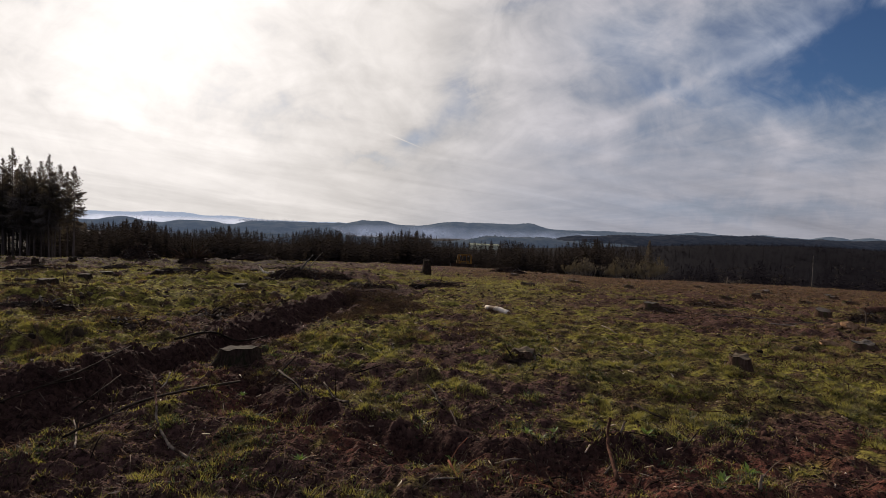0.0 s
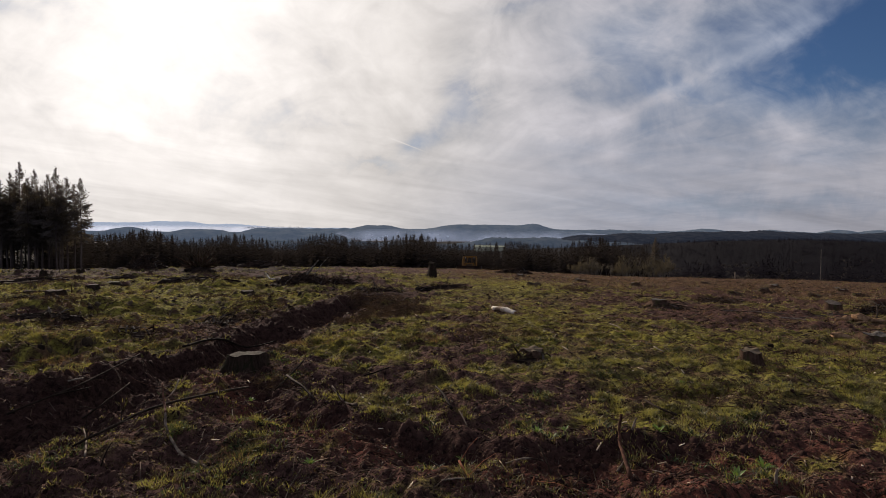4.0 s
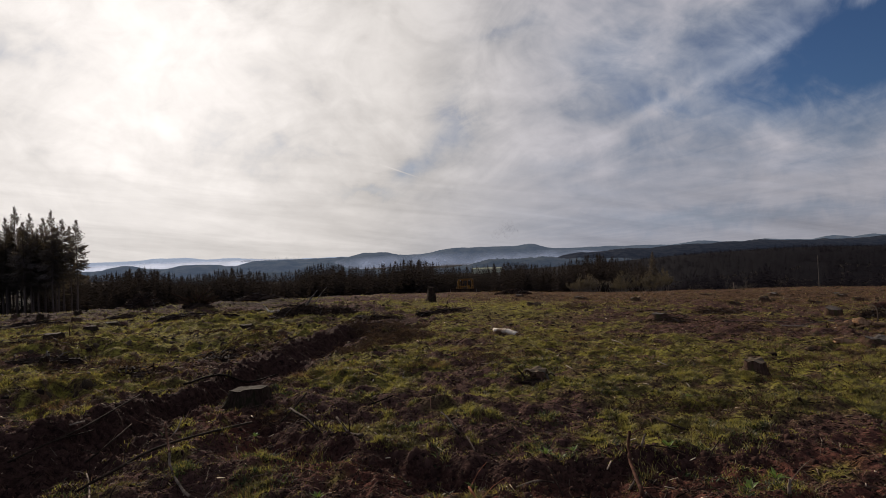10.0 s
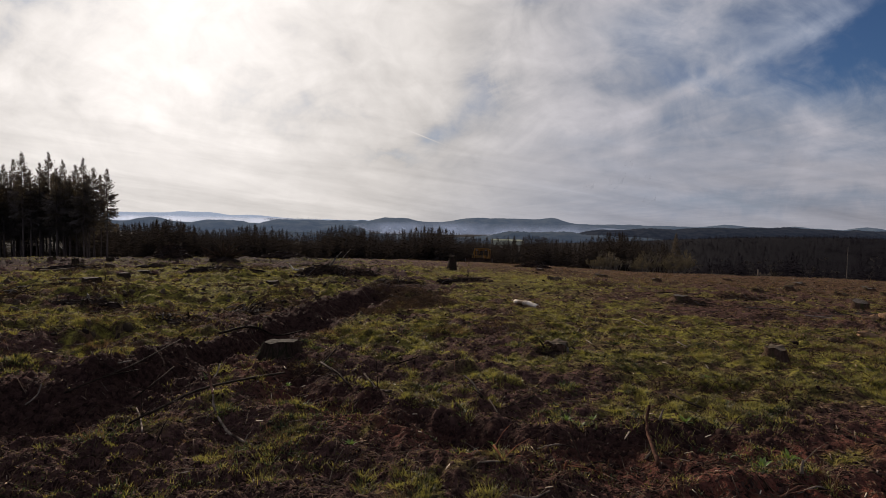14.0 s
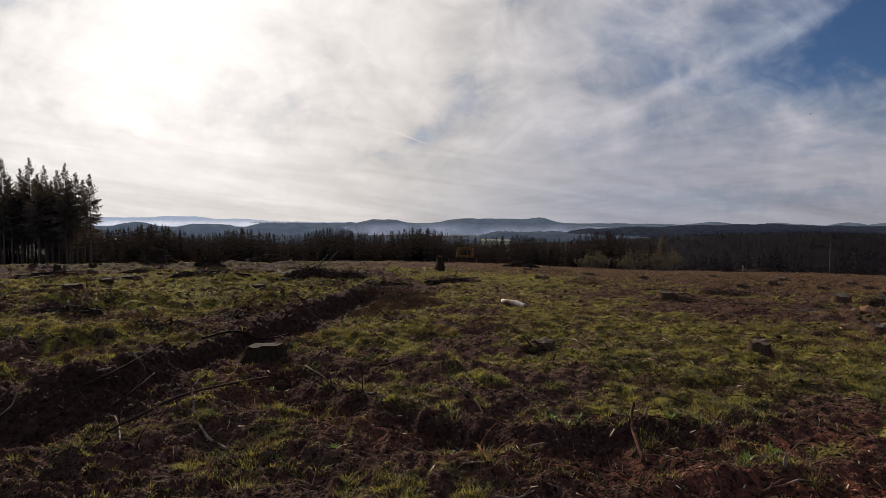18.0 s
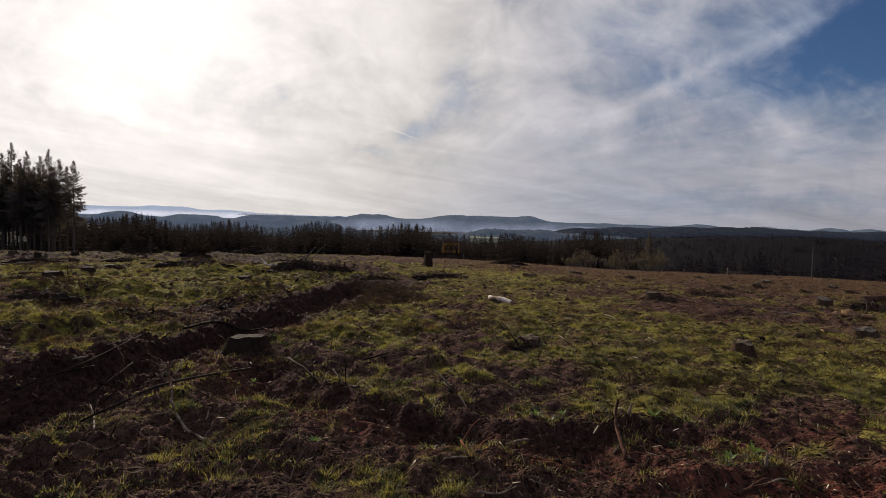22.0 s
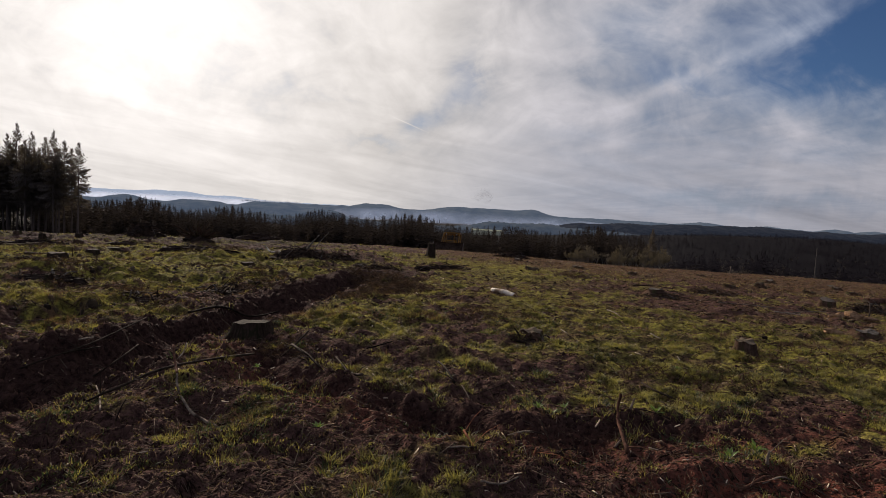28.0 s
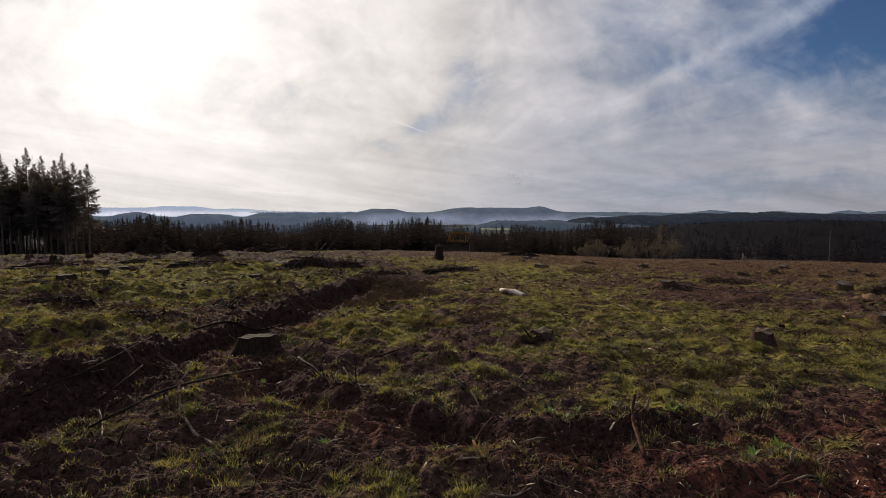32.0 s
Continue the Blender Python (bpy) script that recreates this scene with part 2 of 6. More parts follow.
DARK_BARK = surface("old_bark", (0.012, 0.008, 0.006), (0.050, 0.033, 0.024), 34, stretch=(1, 1, 0.3), bump=1.0, dist=0.04, stain=(0.020, 0.018, 0.010), spec=0.02)
BARK = surface("bark", (0.026, 0.015, 0.010), (0.085, 0.052, 0.036), 26, stretch=(1, 1, 0.18), bump=1.0, dist=0.03, stain=(0.045, 0.040, 0.018), spec=0.02)
GREY_WOOD = surface("weathered_wood", (0.05, 0.042, 0.035), (0.16, 0.14, 0.12), 24, stretch=(1, 1, 0.22), bump=0.9, dist=0.02, stain=(0.05, 0.04, 0.03), spec=0.03)
CUT_WOOD = surface("cut_wood", (0.05, 0.038, 0.027), (0.15, 0.115, 0.08), 10, stain=(0.06, 0.06, 0.03), bump=0.5, spec=0.02)
OLD_CUT = surface("old_cut", (0.016, 0.011, 0.008), (0.058, 0.042, 0.030), 14, stain=(0.026, 0.024, 0.012), bump=0.8, dist=0.02, spec=0.02)
DULL_CUT = surface("dull_cut", (0.014, 0.011, 0.008), (0.055, 0.043, 0.032), 14, stain=(0.022, 0.020, 0.012), bump=0.7, dist=0.02, spec=0.02)
MOSS = surface("moss", (0.012, 0.012, 0.006), (0.052, 0.050, 0.018), 20, bump=0.9, dist=0.02)
PALE_WOOD = surface("peeled_wood", (0.38, 0.32, 0.24), (0.72, 0.64, 0.52), 8, stain=(0.20, 0.14, 0.09), stretch=(1, 1, 0.4), rough=0.7)
SPLIT_WOOD = surface("split_wood", (0.11, 0.060, 0.032), (0.33, 0.205, 0.115), 26, stretch=(1, 1, 0.2), rough=0.8)
STICK = surface("dead_branch", (0.010, 0.007, 0.005), (0.038, 0.027, 0.020), 16, stretch=(1, 1, 0.3), jitter=0.35)
RED_STICK = surface("red_brown_branch", (0.028, 0.013, 0.009), (0.120, 0.060, 0.040), 18, stretch=(1, 1, 0.3))
WHITE_STICK = surface("bleached_branch", (0.08, 0.06, 0.045), (0.27, 0.225, 0.18), 18, stretch=(1, 1, 0.3))
TRUNK = surface("fir_trunk", (0.05, 0.037, 0.031), (0.125, 0.097, 0.080), 3, stretch=(1, 1, 0.2), bump=0.8, dist=0.05)
NEEDLES = leafy("fir_needles", (0.080, 0.064, 0.056), (0.130, 0.108, 0.090), 0.28, 1.0)
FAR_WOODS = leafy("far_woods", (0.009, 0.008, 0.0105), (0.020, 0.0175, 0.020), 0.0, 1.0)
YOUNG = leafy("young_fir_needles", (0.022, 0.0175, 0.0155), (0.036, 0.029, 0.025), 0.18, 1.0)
GRASS = leafy("green_grass", (0.056, 0.049, 0.024), (0.226, 0.208, 0.058), 0.45, clump=4.5)
DRY = leafy("dry_grass", (0.034, 0.019, 0.012), (0.150, 0.090, 0.052), 0.35, clump=2.6)
HERB = leafy("herb_leaf", (0.014, 0.022, 0.012), (0.070, 0.088, 0.036), 0.3, 0.7)
WEED = leafy("weed_leaf", (0.05, 0.09, 0.02), (0.14, 0.20, 0.05), 0.35)
BRACKEN = leafy("dead_fern", (0.030, 0.019, 0.013), (0.110, 0.070, 0.047), 0.2, 0.9)
TWIGS = leafy("bare_twigs", (0.026, 0.018, 0.013), (0.12, 0.09, 0.066), 0.0, 0.9)
SCRUB = leafy("bare_alder", (0.052, 0.043, 0.034), (0.150, 0.125, 0.094), 0.25, 0.95)
LITTER = leafy("litter", (0.010, 0.006, 0.004), (0.095, 0.060, 0.040), 0.0, 0.95, clump=5.0)
CHIPS = leafy("wood_chips", (0.20, 0.13, 0.08), (0.55, 0.44, 0.32), 0.0, 0.8)
BRUSH = surface("brush", (0.009, 0.006, 0.005), (0.042, 0.029, 0.022), 12, bump=1.0, dist=0.05)
YELLOW = surface("machine_yellow", (0.12, 0.058, 0.013), (0.22, 0.115, 0.026), 3, rough=0.55, bump=0.1, stain=(0.13, 0.08, 0.035))
STEEL = surface("worn_steel", (0.05, 0.042, 0.036), (0.17, 0.14, 0.12), 4, rough=0.6, metal=0.4, stain=(0.07, 0.045, 0.03))
BLACK = surface("black_paint", (0.012, 0.012, 0.012), (0.035, 0.033, 0.03), 4, rough=0.6)
MUD = surface("track_mud", (0.018, 0.012, 0.009), (0.062, 0.043, 0.031), 6)
POLE = surface("bleached_pole", (0.13, 0.115, 0.10), (0.27, 0.25, 0.225), 5, stretch=(1, 1, 0.1))


def ground_material():
    m, n = material("clearcut_soil")
    co = n.add("ShaderNodeTexCoord", out=3)
    cover = n.add("ShaderNodeAttribute", out="Fac", attribute="cover")
    dry = n.add("ShaderNodeAttribute", out="Fac", attribute="dry")
    red = n.add("ShaderNodeAttribute", out="Fac", attribute="red")
    a, b, c = n.noise(co, 14, 7.0, 0.7), n.noise(co, 2.2, 6.0, 0.62), n.noise(co, 55, 3.0, 0.6)
    furrow_shade = n.add("ShaderNodeAttribute", out="Fac", attribute="furrow_shade")
    soil = n.mix(n.step(a, 0.3, 0.7), (0.022, 0.0118, 0.0112), (0.118, 0.064, 0.052))
    soil = n.mix(n.math("MULTIPLY", red, n.step(a, 0.25, 0.65)), soil, (0.150, 0.046, 0.028))
    d, e = n.noise(co, 95, 2.0, 0.5), n.noise(co, 38, 3.0, 0.6)
    # pits of the fine relief are darkened in the soil's colour
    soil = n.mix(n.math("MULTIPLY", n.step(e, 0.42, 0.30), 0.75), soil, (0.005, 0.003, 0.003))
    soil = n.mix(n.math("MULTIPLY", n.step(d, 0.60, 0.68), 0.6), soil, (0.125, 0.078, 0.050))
    # painted shade: turned soil along the furrow banks is darkened in its colour
    soil = n.mix(n.math("MULTIPLY", furrow_shade, 0.8), soil, n.scale(soil, 0.42))
    patch = n.noise(co, 4.6, 5.0, 0.6, 0.4)
    turf = n.mix(n.step(a, 0.36, 0.64), (0.024, 0.017, 0.010), (0.222, 0.190, 0.048))
    turf = n.mix(n.math("MULTIPLY", n.step(patch, 0.52, 0.42), 0.5), turf, n.mix(a, (0.014, 0.008, 0.006), (0.060, 0.036, 0.022)))
    # the same pits, darkened in the turf's colour
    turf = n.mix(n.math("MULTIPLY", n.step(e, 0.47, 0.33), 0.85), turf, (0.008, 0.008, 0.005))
    turf = n.mix(n.math("MULTIPLY", n.step(d, 0.58, 0.68), 0.5), turf, (0.21, 0.20, 0.06))
    turf = n.mix(n.math("MULTIPLY", n.step(cover, 0.72, 0.98), n.step(patch, 0.38, 0.58)), turf, n.mix(n.step(a, 0.30, 0.62), (0.050, 0.040, 0.014), (0.270, 0.245, 0.046)))
    straw = n.mix(n.step(n.math("ADD", n.math("MULTIPLY", a, 0.5), n.math("MULTIPLY", b, 0.5)), 0.35, 0.65), (0.030, 0.017, 0.011), (0.115, 0.068, 0.042))
    f = n.step(n.math("ADD", cover, n.math("MULTIPLY", n.math("SUBTRACT", b, 0.5), 0.9)), 0.3, 0.7)
    col = n.mix(n.math("MULTIPLY", f, 0.9), soil, turf)
    g = n.step(n.math("ADD", dry, n.math("MULTIPLY", n.math("SUBTRACT", b, 0.5), 0.7)), 0.3, 0.7)
    col = n.mix(n.math("MULTIPLY", g, 0.9), col, straw)
    # dark woodland floor; on the near left it paints in shade of rough ground
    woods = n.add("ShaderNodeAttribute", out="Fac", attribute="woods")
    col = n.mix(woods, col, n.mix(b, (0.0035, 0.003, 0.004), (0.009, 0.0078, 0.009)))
    h = n.math("ADD", n.math("ADD", n.math("MULTIPLY", a, 1.0), n.math("ADD", n.math("MULTIPLY", c, 0.35), n.math("MULTIPLY", e, 0.7))), n.math("MULTIPLY", b, 1.2))
    s = n.add("ShaderNodeBsdfPrincipled", ins={"Base Color": col, "Roughness": 1.0, "Specular IOR Level": 0.02, "Normal": n.bump(h, 1.0, 0.06)})
    n.add("ShaderNodeOutputMaterial", ins={"Surface": s})
    return m


GROUND = ground_material()


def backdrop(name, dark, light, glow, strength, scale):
    """Distance: woods with the haze of miles of air painted in, as tone and emission."""
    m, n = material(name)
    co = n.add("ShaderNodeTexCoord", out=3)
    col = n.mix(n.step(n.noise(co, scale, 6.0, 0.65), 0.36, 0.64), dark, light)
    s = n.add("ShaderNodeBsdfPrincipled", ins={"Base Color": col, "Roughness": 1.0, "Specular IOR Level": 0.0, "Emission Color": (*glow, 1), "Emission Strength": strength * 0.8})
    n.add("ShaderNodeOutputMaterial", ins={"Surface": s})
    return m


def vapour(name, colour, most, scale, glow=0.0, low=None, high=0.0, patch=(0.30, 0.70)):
    """Smoke and mist: a thin, patchy veil that one sees through. glow: scattered daylight painted in by emission."""
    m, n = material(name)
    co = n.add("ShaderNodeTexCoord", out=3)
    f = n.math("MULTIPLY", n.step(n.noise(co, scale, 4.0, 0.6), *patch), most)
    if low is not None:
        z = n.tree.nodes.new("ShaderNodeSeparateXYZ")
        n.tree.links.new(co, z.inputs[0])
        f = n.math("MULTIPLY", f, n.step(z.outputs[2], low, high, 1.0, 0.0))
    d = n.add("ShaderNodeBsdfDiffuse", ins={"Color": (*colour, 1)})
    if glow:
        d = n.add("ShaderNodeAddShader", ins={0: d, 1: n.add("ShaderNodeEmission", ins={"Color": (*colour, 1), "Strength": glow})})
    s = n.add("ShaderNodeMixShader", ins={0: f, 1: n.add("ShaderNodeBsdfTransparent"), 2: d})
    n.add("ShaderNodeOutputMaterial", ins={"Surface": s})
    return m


# the white smoke's paleness is partly a painted glow
WHITE_SMOKE = vapour("white_smoke", (0.70, 0.74, 0.80), 0.26, 0.05, 0.25)
SMOKE = vapour("diesel_smoke", (0.12, 0.10, 0.085), 0.085, 0.75, patch=(0.44, 0.80))

# ---- the lie of the land ----
def fade(t):
    return t * t * (3 - 2 * t)


_lattice = np.random.RandomState(7).rand(256, 256)


def value_noise(x, y):
    """Smooth noise from 0 to 1 on a unit lattice, for arrays."""
    xi, yi = np.floor(x).astype(int), np.floor(y).astype(int)
    u, v = fade(x - xi), fade(y - yi)
    a, b = _lattice[xi % 256, yi % 256], _lattice[(xi + 1) % 256, yi % 256]
    c, d = _lattice[xi % 256, (yi + 1) % 256], _lattice[(xi + 1) % 256, (yi + 1) % 256]
    return (a * (1 - u) + b * u) * (1 - v) + (c * (1 - u) + d * u) * v


def fbm(x, y, octaves=4, gain=0.5):
    total, amp, norm = 0.0, 1.0, 0.0
    for k in range(octaves):
        total = total + amp * value_noise(x * 2 ** k + 17.3 * k, y * 2 ** k - 9.1 * k)
        norm += amp
        amp *= gain
    return total / norm


def smooth(v, lo, hi):
    return fade(np.clip((v - lo) / (hi - lo), 0, 1))


# furrows that the bulldozer cut: the long one to the tall stump, the curved one close by, and a scrape
FURROW = [(-6.0, 3.9), (-4.6, 4.25), (-3.75, 4.65), (-3.42, 5.3), (-3.42, 6.3), (-3.42, 7.3), (-3.15, 8.6), (-2.85, 10.1), (-2.45, 12.6), (-1.95, 15.0), (-1.2, 18.0), (0.4, 23.0)]
CURVE = [(-2.3, 6.6), (-1.4, 5.55), (-0.8, 5.1), (-0.34, 4.8), (0.1, 4.55), (0.55, 4.32), (1.0, 4.25), (1.5, 4.36), (2.06, 4.5), (2.9, 4.7), (4.4, 5.2)]
SCRAPE = [(0.9, 3.25), (1.8, 3.5), (2.5, 3.55), (3.4, 3.75), (5.0, 4.2)]


def to_line(x, y, line):
    """Distance to a line of points, signed: positive on its left; and how far along it, from 0 to 1."""
    best, side, along = np.full(x.shape, 1e9), np.ones(x.shape), np.zeros(x.shape)
    for k in range(len(line) - 1):
        (ax, ay), (bx, by) = line[k], line[k + 1]
        ex, ey = bx - ax, by - ay
        t = np.clip(((x - ax) * ex + (y - ay) * ey) / (ex * ex + ey * ey), 0, 1)
        d = np.hypot(x - ax - t * ex, y - ay - t * ey)
        near = d < best
        best = np.where(near, d, best)
        side = np.where(near, np.sign(ex * (y - ay) - ey * (x - ax)), side)
        along = np.where(near, (k + t) / (len(line) - 1), along)
    return best * side, along


def base_height(x, y):
    r = np.hypot(x, y)
    near = np.minimum(r, 130.0)
    z = -0.0167 * 160 * np.tanh(y / 160) - 0.006 * 160 * np.tanh(x / 160) - 0.000357 * near ** 2 - 0.0928 * (r - near)
    z = z - 1.35 * smooth(r, 48, 73) - 0.06 * smooth(r, 18, 48) - 0.36 * smooth(r, 22, 46) * np.exp(-((x / np.maximum(r, 1.0) - 0.33) / 0.19) ** 2)
    z = -48 + 8 * np.logaddexp(0, (z + 48) / 8)
    z = z + 38 * np.exp(-((x - 740) / 480) ** 2 - ((y - 1050) / 420) ** 2)
    return z


def height(x, y):
    x, y = np.asarray(x, float), np.asarray(y, float)
    r = np.hypot(x, y)
    z = base_height(x, y)
    fine = smooth(r, 90, 30)
    left = smooth(x, 2.0, -5.0)
    z = z + fine * (fbm(x * 0.33, y * 0.33, 3) - 0.5) * (0.18 + 0.40 * left) * smooth(r, 2, 9)
    z = z + smooth(r, 60, 35) * (fbm(x * 0.30 + 11, y * 0.85, 3) - 0.5) * 0.20 * left * smooth(r, 7, 12)
    z = z + fine * (fbm(x * 1.6 + 5, y * 1.6, 3) - 0.5) * (0.18 + 0.12 * left)
    z = z + fine * (fbm(x * 6.5, y * 6.5 + 3, 3, 0.6) - 0.5) * (0.13 + 0.05 * left)
    z = z + fine * (fbm(x * 3.1 + 2, y * 3.4 + 7, 2) - 0.5) * (0.075 + 0.05 * left) * smooth(r, 2.5, 5)
    wob = (fbm(x * 1.1 + 40, y * 1.1, 2) - 0.5) * 0.42 + (fbm(x * 5, y * 5 + 20, 2) - 0.5) * 0.16 * smooth(r, 11, 6)
    worn = 0.45 + 1.1 * fbm(x * 1.7 + 9, y * 1.7 + 4, 2)
    d, s = to_line(x, y, FURROW)
    e = d + wob
    wide = 0.75 + 0.5 * smooth(s, 0.55, 0.0)
    z = z - 0.18 * np.exp(-(np.abs(e) / (0.42 * wide)) ** 3) * smooth(s, 1.0, 0.8) + (0.07 + 0.09 * worn + (0.10 + 0.18 * smooth(r, 10, 6)) * (fbm(x * 5.3, y * 5.3, 3, 0.6) - 0.5)) * (1 - 0.65 * s) * np.exp(-((e - 0.62 * wide) / (0.30 * wide)) ** 2) * smooth(s, 1.0, 0.75)
    z = z + (fbm(x * 11, y * 11 + 5, 3, 0.65) - 0.5) * 0.15 * np.exp(-(e / 0.95) ** 2) * smooth(r, 24, 14)
    d, s = to_line(x, y, CURVE)
    e = d + wob * 0.45
    ends = smooth(s, 0.0, 0.12) * smooth(s, 1.0, 0.72) * (0.75 + 0.3 * worn)
    z = z + ends * (0.080 * np.exp(-((e - 0.26) / 0.24) ** 2) - 0.050 * np.exp(-((e + 0.1) / 0.28) ** 2) + 0.045 * (fbm(x * 8, y * 8, 3, 0.6) - 0.5) * np.exp(-((e - 0.1) / 0.3) ** 2))
    d, s = to_line(x, y, SCRAPE)
    e = d + wob * 0.5
    ends = smooth(s, 0.0, 0.15) * smooth(s, 1.0, 0.8) * worn
    z = z + ends * (0.045 * np.exp(-((e - 0.16) / 0.12) ** 2) - 0.025 * np.exp(-((e + 0.05) / 0.2) ** 2))
    # the marks of the machine's tracks, close by
    u, v = x + 2.55, y - 3.55
    inside = smooth(np.abs(u), 0.42, 0.30) * smooth(np.abs(v), 0.75, 0.5)
    z = z + inside * 0.035 * np.sin(v * 2 * math.pi / 0.19 + u * 0.5)
    return z


def h(x, y):
    return float(height(np.array([x]), np.array([y]))[0])


_gx, _gy = np.arange(-27, 27, 0.11), np.arange(2, 50, 0.11)
_relief = height(*np.meshgrid(_gx, _gy, indexing="ij"))


def h_near(x, y):
    """The ground's height from a fine table, for the many small pieces of brush."""
    u, v = (x + 27) / 0.11, (y - 2) / 0.11
    i, j = min(max(int(u), 0), len(_gx) - 2), min(max(int(v), 0), len(_gy) - 2)
    u, v = min(max(u - i, 0.0), 1.0), min(max(v - j, 0.0), 1.0)
    return float((_relief[i, j] * (1 - u) + _relief[i + 1, j] * u) * (1 - v) + (_relief[i, j + 1] * (1 - u) + _relief[i + 1, j + 1] * u) * v)


def covers(x, y):
    """Where turf, dry grass, red soil, dark woodland floor and painted furrow shade lie: five fields from 0 to 1."""
    r = np.hypot(x, y)
    f, s = to_line(x, y, FURROW)
    c, s2 = to_line(x, y, CURVE)
    p, s3 = to_line(x, y, SCRAPE)
    n = fbm(x * 0.45 + 3, y * 0.3 + 8, 4, 0.6)
    m = fbm(x * 1.9, y * 1.6, 3, 0.6)
    turf = smooth(n * 0.5 + m * 0.5, 0.40, 0.60)
    turf = turf * np.clip(1 - np.exp(-(np.abs(f - 0.15) / 0.75) ** 4) * smooth(s, 1.0, 0.9), 0, 1)
    turf = turf * (1 - 0.95 * np.exp(-((c - 0.02) / 0.33) ** 2)) * (1 - 0.85 * np.exp(-((p - 0.05) / 0.38) ** 2))
    turf = turf * (1 - 0.25 * smooth(y - 0.3 * np.abs(x), 4.6, 3.4))
    turf = turf * (1 - 0.75 * np.exp(-((x + 1.9) / 1.3) ** 2 - ((y - 3.7) / 0.9) ** 2)) * (1 - 0.6 * np.exp(-((x + 5.0) / 1.3) ** 2 - ((y - 6.0) / 1.0) ** 2))
    turf = np.clip(turf + 0.55 * smooth(x, 1.0, 2.4) * smooth(y, 3.9, 4.6) * smooth(r, 16, 9) * (1 - np.exp(-((c - 0.02) / 0.4) ** 2)), 0, 1)
    turf = turf * (1 - 0.45 * smooth(x + 0.25 * y, 0.0, -5.0) * smooth(m, 0.55, 0.42))
    turf = np.clip(turf + (0.5 * np.exp(-((x - 0.3) / 1.7) ** 2 - ((y - 6.7) / 1.2) ** 2) + 0.1 * np.exp(-((x + 0.2) / 0.9) ** 2 - ((y - 3.7) / 0.5) ** 2)) * smooth(m, 0.34, 0.52) * (1 - np.exp(-((c - 0.02) / 0.42) ** 2)), 0, 1)
    bright = np.exp(-((x + 9) / 6) ** 2 - ((y - 18) / 5) ** 2) + np.exp(-((x - 3) / 3) ** 2 - ((y - 22) / 7) ** 2)
    for bx, by, rx, ry in ((-14, 15, 3, 1.5), (-7, 13.5, 2.2, 1.0), (-9.5, 10.3, 2.0, 0.9), (-4.8, 16.5, 1.6, 1.6), (-6.4, 9.2, 1.2, 0.7), (-11, 26, 4, 1.6)):
        bright = bright + np.exp(-((x - bx) / rx) ** 2 - ((y - by) / ry) ** 2)
    turf = np.clip(turf * (0.75 + 0.25 * smooth(r, 14, 9)) + 0.85 * bright * (1 - np.exp(-(np.abs(f) / 1.2) ** 4)), 0, 1)
    dry = smooth(r + 9 * (n - 0.5) + 0.30 * x, 22, 37) * smooth(x, -4, 7)
    dry = np.maximum(dry, 0.7 * smooth(r + 8 * (m - 0.5), 38, 50) * (0.15 + 0.85 * smooth(x, -16, 2)))
    dry = np.maximum(dry, smooth(m + 0.35 * (n - 0.5), 0.64, 0.76) * 0.7)
    dry = dry * smooth(r, 95, 70) * (1 - np.exp(-((f - 0.2) / 0.95) ** 4) * smooth(s, 1.0, 0.9)) * (1 - 0.8 * np.exp(-((c - 0.05) / 0.35) ** 2))
    turf = turf * smooth(r, 110, 80)
    red = 0.95 * np.exp(-((p + 0.05) / 0.30) ** 2) * smooth(x, 0.8, 1.8) + 0.6 * np.exp(-((c + 0.32) / 0.3) ** 2)
    # the fourth field's left part, nearer than the woods, is painted shade
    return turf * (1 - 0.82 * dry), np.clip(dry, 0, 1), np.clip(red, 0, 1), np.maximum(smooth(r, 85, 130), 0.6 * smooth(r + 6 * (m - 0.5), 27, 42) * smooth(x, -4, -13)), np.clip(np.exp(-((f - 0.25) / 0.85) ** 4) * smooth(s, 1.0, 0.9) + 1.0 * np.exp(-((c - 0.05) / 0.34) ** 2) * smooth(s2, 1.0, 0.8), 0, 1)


def tussock(x, y):
    """Clumps within the turf, from 0 (a gap) to 1 (a clump's middle)."""
    low = 0.455 - 0.06 * smooth(np.hypot(x, y), 5, 12)
    return smooth(0.6 * value_noise(x * 3.1 + 7, y * 3.1) + 0.4 * value_noise(x * 7.3, y * 7.3 + 5), low, low + 0.3)


def mesh_of(name, verts, faces, mat, flat=True):
    me = bpy.data.meshes.new(name)
    me.from_pydata(verts, [], faces)
    me.materials.append(mat)
    if not flat:
        me.shade_smooth()
    return me


def grid_mesh(name, x, y, z, mat, wrap=False):
    """A sheet from arrays of rows and columns."""
    rows, cols = x.shape
    idx = np.arange(rows * cols).reshape(rows, cols)
    nxt = np.roll(idx, -1, axis=1) if wrap else idx[:, 1:]
    cur = idx if wrap else idx[:, :-1]
    quads = np.stack([cur[:-1], nxt[:-1], nxt[1:], cur[1:]], -1).reshape(-1, 4)
    me = bpy.data.meshes.new(name)
    me.vertices.add(rows * cols)
    me.vertices.foreach_set("co", np.stack([x, y, z], -1).astype(np.float32).ravel())
    me.loops.add(quads.size)
    me.loops.foreach_set("vertex_index", quads.astype(np.int32).ravel())
    me.polygons.add(len(quads))
    me.polygons.foreach_set("loop_start", np.arange(0, quads.size, 4, dtype=np.int32))
    me.update(calc_edges=True)
    me.materials.append(mat)
    me.shade_smooth()
    return me


